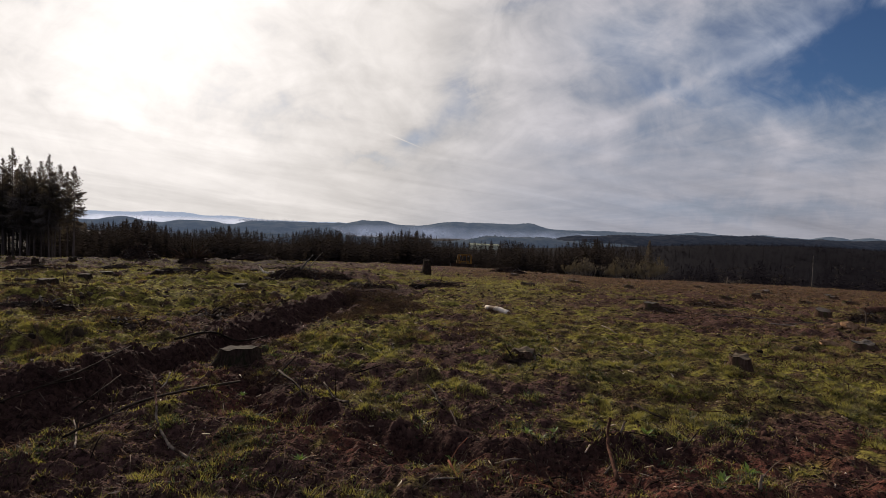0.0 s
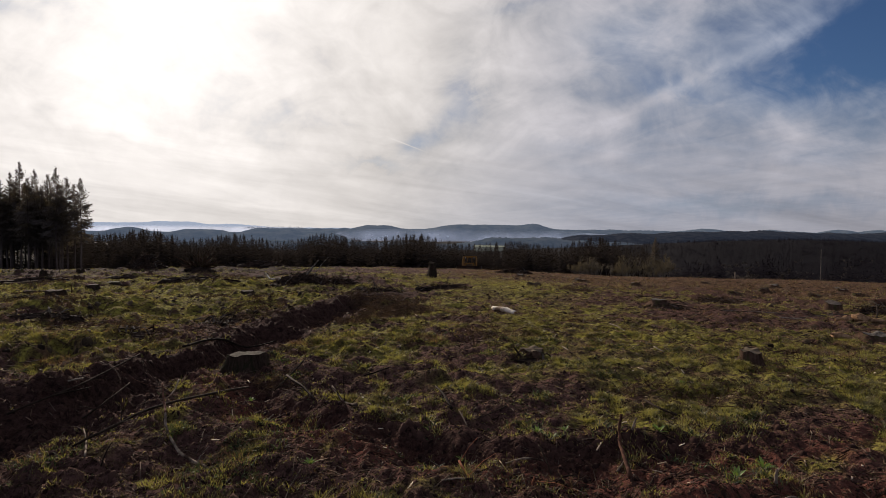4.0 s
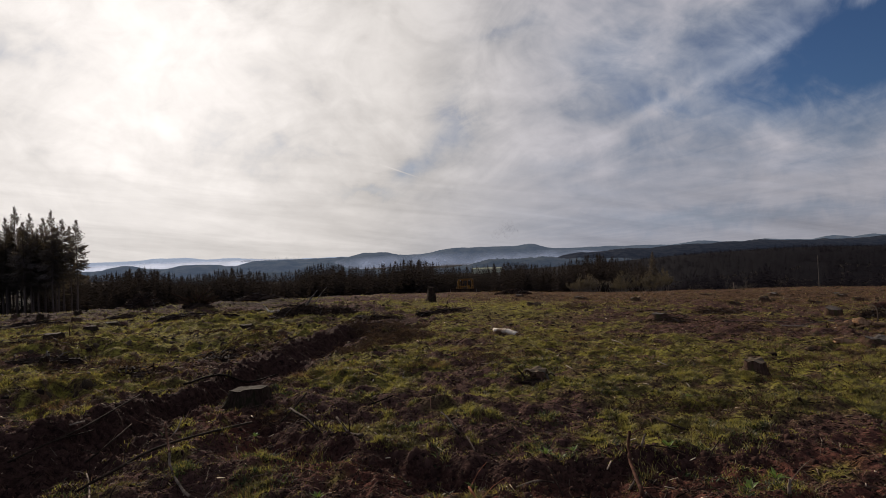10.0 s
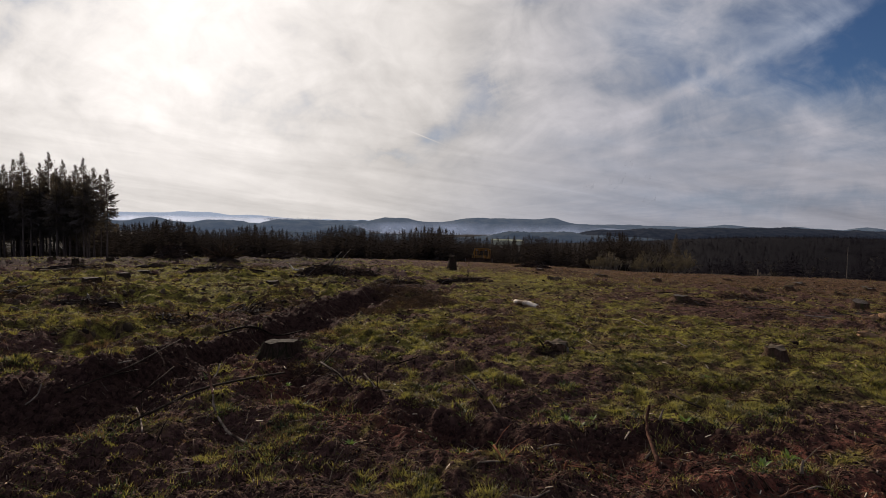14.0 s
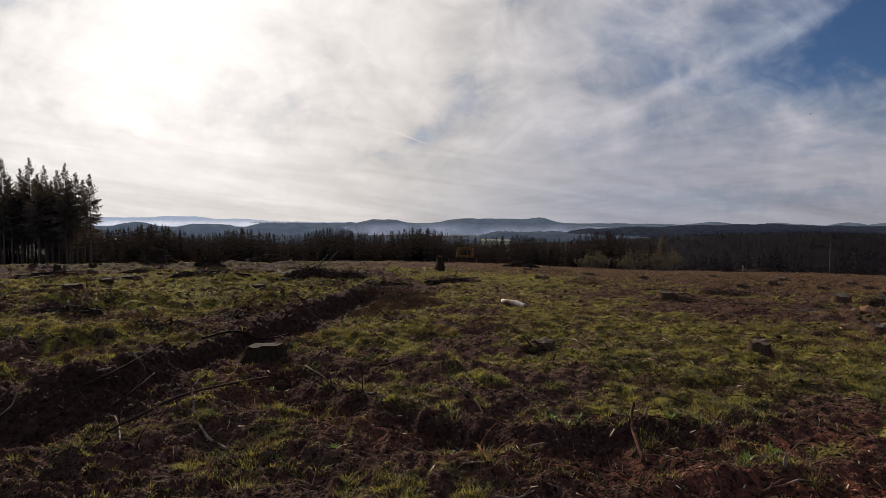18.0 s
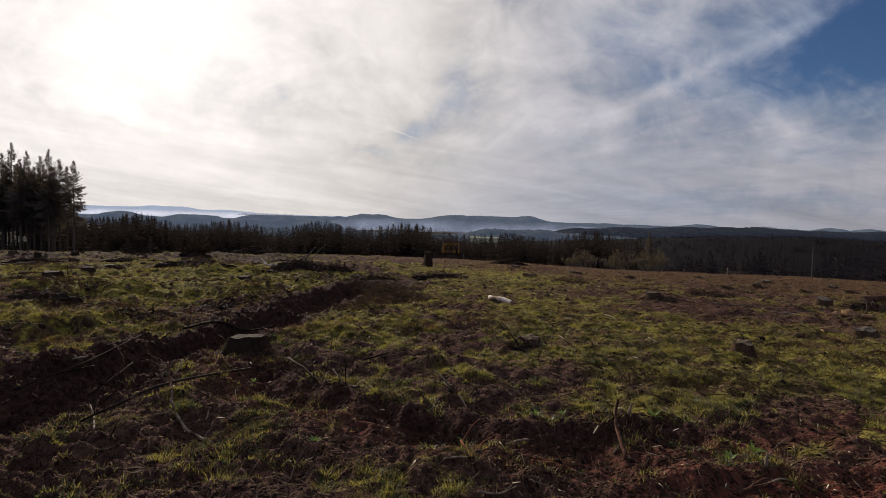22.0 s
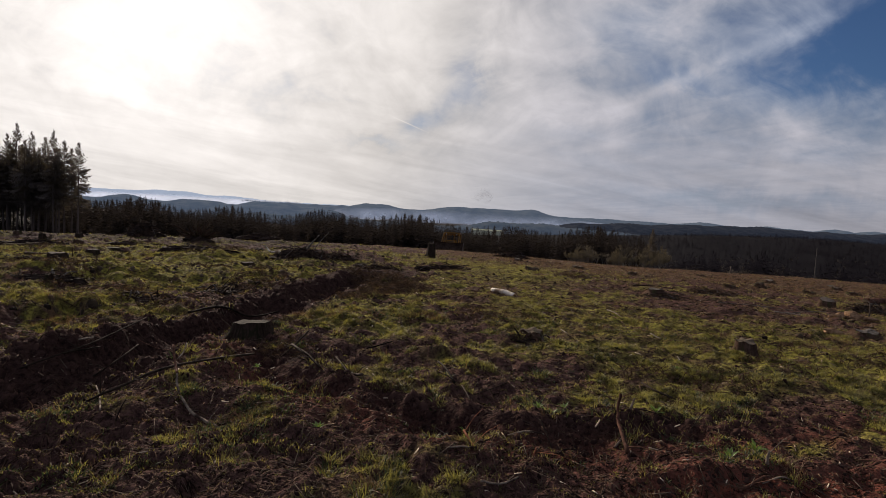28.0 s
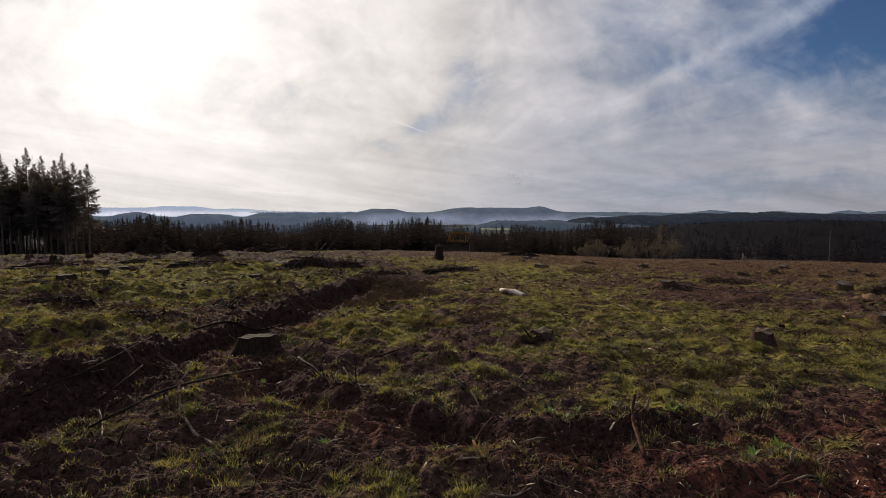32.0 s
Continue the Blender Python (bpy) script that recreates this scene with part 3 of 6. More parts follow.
def make_ground():
    fine = np.radians(np.linspace(-56, 56, 620))
    back = np.radians(np.linspace(56, 304, 150)[1:-1])
    ang = np.concatenate([fine, back])
    rad = np.concatenate([np.linspace(0.02, 1.84, 14), np.geomspace(1.9, 80, 560), np.geomspace(82, 4600, 90)])
    R, T = np.meshgrid(rad, ang, indexing="ij")
    x, y = R * np.sin(T), R * np.cos(T)
    z = height(x, y)
    # wound the other way round, so that the sheet faces up
    me = grid_mesh("ground", x[:, ::-1], y[:, ::-1], z[:, ::-1], GROUND, wrap=True)
    for name, field in zip(("cover", "dry", "red", "woods", "furrow_shade"), covers(x[:, ::-1], y[:, ::-1])):
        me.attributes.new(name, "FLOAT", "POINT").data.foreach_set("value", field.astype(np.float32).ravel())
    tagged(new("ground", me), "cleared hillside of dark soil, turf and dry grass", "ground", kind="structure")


make_ground()


# ---- distance: ridges, mist, fields ----
def ridge(name, label, dist, depth, x0, x1, bumps, level, mat, rough=2.0, seed=0, category="hill"):
    """A wooded ridge: a long mound across the view. Bumps: (place, width, height) across it, in metres."""
    n, rows = 800, 15
    xs = np.linspace(x0, x1, n)
    top = np.full(n, float(level))
    for cx, wd, hh, *flat in bumps:
        top = top + hh * np.exp(-np.abs((xs - cx) / wd) ** (flat[0] if flat else 2))
    top = top + rough * (fbm(xs * 0.012 + seed, xs * 0 + seed, 4, 0.6) - 0.5) * 2
    teeth = rough * 0.9 * (np.random.RandomState(seed).rand(n) - 0.5)
    v = np.linspace(0, 1, rows)[:, None]
    lift = np.sin(v * math.pi) ** 0.8
    ends = smooth(xs, x0, x0 + 0.12 * (x1 - x0)) * smooth(xs, x1, x1 - 0.12 * (x1 - x0))
    lift = lift * ends[None, :]
    X = xs[None, :] + 0 * v
    Y = dist + depth * (v - 0.5) + 0 * X
    floor = -70.0
    top = top[None, :] + teeth[None, :] * (np.abs(v - 0.5) < 0.05)
    Z = floor + (top - floor) * lift + (v > 0.06) * (v < 0.94) * (fbm(X * 0.02 + seed, Y * 0.03, 3) - 0.5) * 7 * lift
    tagged(new(name, grid_mesh(name, X, Y, Z, mat)), label, category, kind="structure")


# haze painted into the far ridges as bluish tones and a glow
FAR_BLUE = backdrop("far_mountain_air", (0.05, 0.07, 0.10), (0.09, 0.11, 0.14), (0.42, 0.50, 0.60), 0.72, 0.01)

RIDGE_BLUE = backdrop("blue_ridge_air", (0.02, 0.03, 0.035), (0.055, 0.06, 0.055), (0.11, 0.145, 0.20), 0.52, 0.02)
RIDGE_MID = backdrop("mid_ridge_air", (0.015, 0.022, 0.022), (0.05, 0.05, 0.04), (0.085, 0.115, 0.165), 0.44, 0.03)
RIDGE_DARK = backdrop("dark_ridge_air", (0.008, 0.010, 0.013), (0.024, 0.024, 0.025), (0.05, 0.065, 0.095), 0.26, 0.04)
# mesh veils for mist and haze, their daylight painted in as emission
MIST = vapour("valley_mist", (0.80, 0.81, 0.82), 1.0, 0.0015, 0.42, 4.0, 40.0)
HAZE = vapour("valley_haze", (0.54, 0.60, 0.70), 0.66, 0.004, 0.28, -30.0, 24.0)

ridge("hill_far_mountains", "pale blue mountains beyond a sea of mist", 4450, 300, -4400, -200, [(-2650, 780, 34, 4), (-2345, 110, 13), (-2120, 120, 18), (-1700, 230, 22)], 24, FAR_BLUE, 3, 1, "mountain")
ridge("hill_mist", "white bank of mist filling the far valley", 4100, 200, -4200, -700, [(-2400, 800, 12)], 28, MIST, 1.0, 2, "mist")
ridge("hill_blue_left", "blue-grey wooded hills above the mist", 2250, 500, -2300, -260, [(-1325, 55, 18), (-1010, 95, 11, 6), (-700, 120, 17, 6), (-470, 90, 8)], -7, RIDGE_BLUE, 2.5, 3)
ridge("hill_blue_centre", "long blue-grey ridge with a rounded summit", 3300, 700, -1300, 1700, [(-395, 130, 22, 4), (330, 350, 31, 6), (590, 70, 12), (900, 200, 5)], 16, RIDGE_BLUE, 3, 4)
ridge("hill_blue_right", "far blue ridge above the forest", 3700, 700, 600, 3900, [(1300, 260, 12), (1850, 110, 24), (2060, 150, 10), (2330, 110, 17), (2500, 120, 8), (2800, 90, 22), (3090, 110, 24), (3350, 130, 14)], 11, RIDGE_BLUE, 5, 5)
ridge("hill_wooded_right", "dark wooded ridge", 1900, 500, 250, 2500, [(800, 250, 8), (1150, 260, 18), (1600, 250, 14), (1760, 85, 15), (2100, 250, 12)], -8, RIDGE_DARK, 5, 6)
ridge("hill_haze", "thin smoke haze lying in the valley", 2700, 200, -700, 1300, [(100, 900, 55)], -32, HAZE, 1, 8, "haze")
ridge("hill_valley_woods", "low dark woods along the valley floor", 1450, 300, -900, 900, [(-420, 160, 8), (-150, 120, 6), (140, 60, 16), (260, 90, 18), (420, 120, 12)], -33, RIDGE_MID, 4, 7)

# the pasture has a faint haze glow painted in as well
me = mesh_of("field", [(78, 1180, -31), (148, 1170, -31), (155, 1270, -31), (84, 1290, -31), (78, 1180, -50), (148, 1170, -50), (155, 1270, -50), (84, 1290, -50)],
             [(0, 1, 2, 3), (0, 4, 5, 1), (1, 5, 6, 2), (2, 6, 7, 3), (3, 7, 4, 0)], backdrop("pale_field", (0.13, 0.14, 0.09), (0.20, 0.20, 0.13), (0.3, 0.33, 0.32), 0.14, 0.05))
tagged(new("field", me), "pale green pasture in the valley", "field", kind="structure")


# ---- tools for things ----
class Shape:
    """Collects points and faces for one mesh."""

    def __init__(self):
        self.v, self.f = [], []

    def face(self, pts):
        k = len(self.v)
        self.v += [tuple(p) for p in pts]
        self.f.append(tuple(range(k, k + len(pts))))

    def tube(self, pts, radii, sides=6, cap=True, rough=0.0, rng=random):
        """A tapered, bent limb through the points."""
        pts = [Vector(p) for p in pts]
        k0 = len(self.v)
        for i, p in enumerate(pts):
            d = (pts[min(i + 1, len(pts) - 1)] - pts[max(i - 1, 0)]).normalized()
            a = d.orthogonal().normalized() if abs(d.z) < 0.9 else (Vector((1, 0, 0)) - d * d.x).normalized()
            b = d.cross(a)
            for s in range(sides):
                t = 2 * math.pi * s / sides
                r = radii[i] * (1 + rough * (rng.random() - 0.5) * 2)
                self.v.append(tuple(p + (a * math.cos(t) + b * math.sin(t)) * r))
        for i in range(len(pts) - 1):
            for s in range(sides):
                q, n = k0 + i * sides + s, k0 + i * sides + (s + 1) % sides
                self.f.append((q, n, n + sides, q + sides))
        if cap:
            self.f.append(tuple(range(k0 + sides - 1, k0 - 1, -1)))
            k = k0 + (len(pts) - 1) * sides
            self.f.append(tuple(range(k, k + sides)))
        return self

    def block(self, m, sx, sy, sz, bevel=0.0, taper=1.0):
        """A box with chamfered upright edges, its base at the pose m."""
        k = len(self.v)
        b = min(bevel, sx * 0.3, sy * 0.3)
        for z, t in ((0, 1.0), (sz, taper)):
            X, Y = sx / 2 * t, sy / 2 * t
            ring = [(-X + b, -Y), (X - b, -Y), (X, -Y + b), (X, Y - b), (X - b, Y), (-X + b, Y), (-X, Y - b), (-X, -Y + b)] if b else [(-X, -Y), (X, -Y), (X, Y), (-X, Y)]
            self.v += [tuple(m @ Vector((px_, py_, z))) for px_, py_ in ring]
        n = 8 if b else 4
        for s in range(n):
            self.f.append((k + s, k + (s + 1) % n, k + n + (s + 1) % n, k + n + s))
        self.f.append(tuple(range(k + n - 1, k - 1, -1)))
        self.f.append(tuple(range(k + n, k + 2 * n)))
        return self

    def mesh(self, name, mat, flat=True):
        return mesh_of(name, self.v, self.f, mat, flat)


def part(name, shape, mat, parent, label="", m=None, flat=True):
    """One mesh object under a thing or under a part. shape: a Shape, or a mesh to share."""
    ob = new(name, shape if isinstance(shape, bpy.types.Mesh) else shape.mesh(name, mat, flat))
    ob.parent = parent
    if m is not None:
        ob.matrix_basis = m
    if label:
        tagged(ob, label)
    return ob


def thing(name, m, label, category, group="", kind=""):
    ob = new(name)
    ob.empty_display_size = 0.2
    ob.matrix_basis = m
    return tagged(ob, label, category, group, kind)


def on_ground(x, y, turn=0.0, sink=0.0):
    return pose(x, y, h(x, y) - sink, 0, 0, turn)


# ---- stumps ----
PALE_CUT = surface("pale_cut", (0.07, 0.054, 0.040), (0.19, 0.15, 0.115), 12, bump=0.5)
def stump_side(rng, r, hh, flare=1.5, lobes=5, tilt=0.0, ragged=0.0, taper=0.12):
    """The barked side of a stump, with root flares, and its sawn top; two shapes."""
    sides, rings = 34, [(-0.12, 1.0), (0.0, 1.0), (0.12, 0.72), (0.3, 0.42), (0.6, 0.14), (0.92, 0.02), (1.0, 0.0)]
    ph, am = rng.random() * 6, [0.6 + 0.8 * rng.random() for _ in range(sides)]
    side, top = Shape(), Shape()
    for zf, fl in rings:
        for s in range(sides):
            t = 2 * math.pi * s / sides
            lobe = max(0.0, math.cos(lobes * t + ph)) ** 1.5
            rr = r * (1 + 0.05 * math.sin(3 * t + ph) + 0.03 * am[s]) * (1 + (flare - 1) * fl * (0.35 + 0.9 * lobe * am[s]))
            rr *= (1 - taper * max(0.0, zf)) * (1 + 0.15 * (rng.random() - 0.5))
            z = hh * zf + (tilt * math.cos(t) * r + ragged * r * (0.5 * math.sin(2 * t + ph) + 0.45 * math.sin(5 * t + 2.3 * ph) + 0.3 * (rng.random() - 0.5)) if zf == 1.0 else 0) - (0.05 * fl if zf <= 0 else 0)
            side.v.append((rr * math.cos(t), rr * math.sin(t), z))
    for i in range(len(rings) - 1):
        for s in range(sides):
            q, n = i * sides + s, i * sides + (s + 1) % sides
            side.f.append((q, n, n + sides, q + sides))
    rim = side.v[-sides:]
    cx, cy, cz = (sum(p[i] for p in rim) / sides for i in range(3))
    for k, (f, dz) in enumerate(((0.97, 0.006), (0.62, 0.004), (0.25, 0.012))):
        top.v += [(cx + (p[0] - cx) * f, cy + (p[1] - cy) * f, cz + (p[2] - cz) * f + dz + ragged * 0.1 * r * (rng.random() - 0.5)) for p in rim]
    for k in range(2):
        for s in range(sides):
            q, n = k * sides + s, k * sides + (s + 1) % sides
            top.f.append((q, n, n + sides, q + sides))
    top.f.append(tuple(range(2 * sides, 3 * sides)))
    return side, top


def stump(x, y, r, hh, seed, label, side_mat=BARK, top_mat=CUT_WOOD, flare=1.5, tilt=0.0, ragged=0.0, roots=3, lean=(0, 0), taper=0.12, turn=None):
    rng = random.Random(seed)
    ob = thing("tree_stump", pose(x, y, h(x, y) - 0.02, lean[0], lean[1], rng.random() * 360 if turn is None else turn), label, "stump", "stumps of the clearcut")
    side, top = stump_side(rng, r, hh, flare, 4 + seed % 3, tilt, ragged + 0.07, taper)
    part("bark", side, side_mat, ob, flat=False)
    part("cut_face", top, top_mat, ob, "sawn, weathered cut face", flat=False)
    for k in range(roots):
        a = rng.random() * 6.28
        d = Vector((math.cos(a), math.sin(a), 0))
        ln = r * (1.2 + rng.random())
        s = Shape().tube([d * r * 0.7 + Vector((0, 0, hh * 0.25)), d * r * 1.3 + Vector((0, 0, hh * 0.08)), d * (r + ln * 0.7) + Vector((0, 0, -0.03))], [r * 0.2, r * 0.14, r * 0.05], 6, rough=0.2, rng=rng)
        part("root", s, side_mat, ob, flat=False)
    return ob


stump(-2.50, 7.28, 0.27, 0.27, 1, "old mossy cut stump beside the long furrow", DARK_BARK, DULL_CUT, 1.8, 0.10, 0.0, roots=7, taper=0.10, turn=-70)
stump(1.51, 8.15, 0.19, 0.14, 2, "dark low stump with torn bark in turf", BARK, CUT_WOOD, 1.7, ragged=0.10, roots=5)
stump(4.62, 7.72, 0.15, 0.22, 3, "split-topped brown stump in thick grass", BARK, CUT_WOOD, 1.4, 0.1, ragged=0.12, roots=3)
stump(6.34, 15.1, 0.23, 0.19, 4, "dark flat stump among fallen sticks", BARK, GREY_WOOD, 1.6, roots=5)
stump(11.25, 14.95, 0.21, 0.28, 5, "round dark stump with a pale tilted cut", BARK, PALE_CUT, 1.25, 0.32, turn=90)
stump(8.45, 10.2, 0.26, 0.15, 6, "broad grey stump beside split wood", BARK, GREY_WOOD, 1.6, ragged=0.1, roots=4)
stump(-0.31, 29.4, 0.25, 0.82, 7, "tall barked stump standing above the turf", DARK_BARK, OLD_CUT, 1.35, 0.2, 0.1, taper=0.28)
stump(-2.77, 19.5, 0.18, 0.33, 8, "dark ragged stump with torn roots", DARK_BARK, OLD_CUT, 1.8, ragged=0.3, roots=7)
stump(-8.15, 11.2, 0.085, 0.20, 9, "thin broken stub in mossy turf", DARK_BARK, OLD_CUT, 1.3, ragged=0.5)
stump(-10.4, 14.6, 0.25, 0.33, 10, "dark stump on a mossy mound", DARK_BARK, OLD_CUT, 1.5)
stump(-13.07, 20.2, 0.23, 0.20, 11, "low dark stump in rough turf", DARK_BARK, OLD_CUT, 1.5)
stump(-20.3, 27.4, 0.16, 0.34, 12, "narrow dark stump near the tall firs", DARK_BARK, OLD_CUT, 1.4, ragged=0.2)
stump(-19.5, 29.0, 0.2, 0.38, 13, "broken stump with upturned roots", DARK_BARK, OLD_CUT, 1.7, ragged=0.4, roots=7)
stump(-13.4, 22.0, 0.3, 0.15, 14, "low rotten stump sunk in moss", DARK_BARK, MOSS, 1.6)
stump(-6.78, 19.0, 0.24, 0.22, 15, "rounded brown stump in green turf", DARK_BARK, OLD_CUT, 1.7)
SMALL = [(14.1, 19.7, 0.24, 0.14), (16.8, 26.4, 0.26, 0.13), (13.8, 22.3, 0.22, 0.13), (18.2, 23.7, 0.25, 0.14), (16.8, 21.0, 0.2, 0.15), (7.6, 28.1, 0.35, 0.16), (4.2, 23.0, 0.32, 0.15), (9.4, 25.1, 0.25, 0.17),
         (11.6, 20.7, 0.25, 0.14), (20.5, 27.0, 0.22, 0.16), (15.2, 30.0, 0.28, 0.16), (5.2, 33.5, 0.25, 0.2), (-16.5, 24.5, 0.22, 0.2), (-24.0, 30.5, 0.2, 0.22), (-9.0, 27.0, 0.25, 0.2)]
for k, (sx, sy, sr, sh) in enumerate(SMALL):
    stump(sx, sy, sr, sh, 30 + k, "small weathered stump in brown dry grass" if sx > 0 else "small dark stump in rough turf", BARK, (GREY_WOOD if k % 2 else OLD_CUT) if sx > 0 else DARK_BARK, 1.5, 0.1, 0.1, roots=2)


# ---- logs, sticks, split wood ----
def limb(name, pts, r0, r1, mat, label, category="branch", lift=0.0, sides=7, twigs=0, seed=0, group="", ends=None):
    """A fallen limb along points (x, y, height over the ground). Its side twigs are parts."""
    rng = random.Random(seed)
    x0, y0 = pts[0][0], pts[0][1]
    base = Vector((x0, y0, h(x0, y0)))
    way3 = [Vector((p[0], p[1], h(p[0], p[1]) + lift + (p[2] if len(p) > 2 else 0))) - base for p in pts]
    fine = []
    for i in range(len(way3) - 1):
        steps = 4
        for k in range(steps):
            u, p0, p1, p2, p3 = k / steps, way3[max(i - 1, 0)], way3[i], way3[i + 1], way3[min(i + 2, len(way3) - 1)]
            q = 0.5 * (2 * p1 + (p2 - p0) * u + (2 * p0 - 5 * p1 + 4 * p2 - p3) * u * u + (3 * p1 - p0 - 3 * p2 + p3) * u ** 3)
            j = r0 * (0.4 if r0 < 0.06 else 0.12)
            if r0 < 0.03 and k == 0 and i == 0:
                r0, r1 = r0 * 0.66, r1 * 0.66
            fine.append(q + Vector((rng.uniform(-j, j), rng.uniform(-j, j), rng.uniform(-j, j) * 0.6)) * (1 if 0 < i * steps + k else 0))
    fine.append(way3[-1])
    n = len(fine)
    ob = thing(name, Matrix.Translation(base), label, category, group)
    radii = [(r0 + (r1 - r0) * i / (n - 1)) * rng.uniform(0.9, 1.1) for i in range(n)]
    body = part("limb" if name != "log" else "log_body", Shape().tube(fine, radii, sides, rough=0.1, rng=rng), mat, ob, flat=False)
    for k in range(twigs):
        i = rng.randrange(1, n - 1)
        d = Vector((rng.uniform(-1, 1), rng.uniform(-1, 1), rng.uniform(0, 0.8))).normalized() * rng.uniform(0.1, 0.3) * (1 + r0 * 10)
        part("twig", Shape().tube([fine[i], fine[i] + d * 0.5 + Vector((0, 0, 0.02)), fine[i] + d], [radii[i] * 0.45, radii[i] * 0.3, radii[i] * 0.12], 4), mat, ob)
    if ends:
        for p, q, r in ((fine[0], fine[1], radii[0]), (fine[-1], fine[-2], radii[-1])):
            d = (p - q).normalized() * 0.006
            part("sawn_end", Shape().tube([p - d, p + d], [r * 0.93, r * 0.9], 12), ends, ob, "sawn log end")
    return ob


limb("log", [(1.49, 13.75, 0.0), (1.73, 13.4, 0.0), (1.97, 13.05, 0.0)], 0.052, 0.062, PALE_WOOD, "short peeled white log lying on turf", "log", 0.075, 14, ends=SPLIT_WOOD)
limb("log", [(14.2, 17.2, 0.0), (15.3, 17.5, 0.0), (16.5, 17.7, 0.0)], 0.11, 0.09, RED_STICK, "brown fallen log in dry grass", "log", 0.07, 10, twigs=2, ends=CUT_WOOD)
limb("log", [(-13.6, 17.6, 0.0), (-12.6, 17.4, 0.05), (-11.7, 17.3, 0.0)], 0.07, 0.05, BARK, "dark fallen log on a mossy bank", "log", 0.05, 9, twigs=2)
limb("log", [(-16.7, 20.6, 0.0), (-15.9, 20.4, 0.03), (-15.1, 20.3, 0.0)], 0.13, 0.12, BARK, "dark barked log near the tall firs", "log", 0.06, 9, twigs=1, ends=CUT_WOOD)
FALLEN = "fallen branches"
PATCHY = surface("peeling_branch", (0.055, 0.040, 0.030), (0.25, 0.195, 0.145), 22, stretch=(1, 1, 0.5), stain=(0.030, 0.019, 0.014))
RUST = surface("torn_red_wood", (0.09, 0.030, 0.016), (0.26, 0.105, 0.055), 20, stretch=(1, 1, 0.3), rough=0.8)
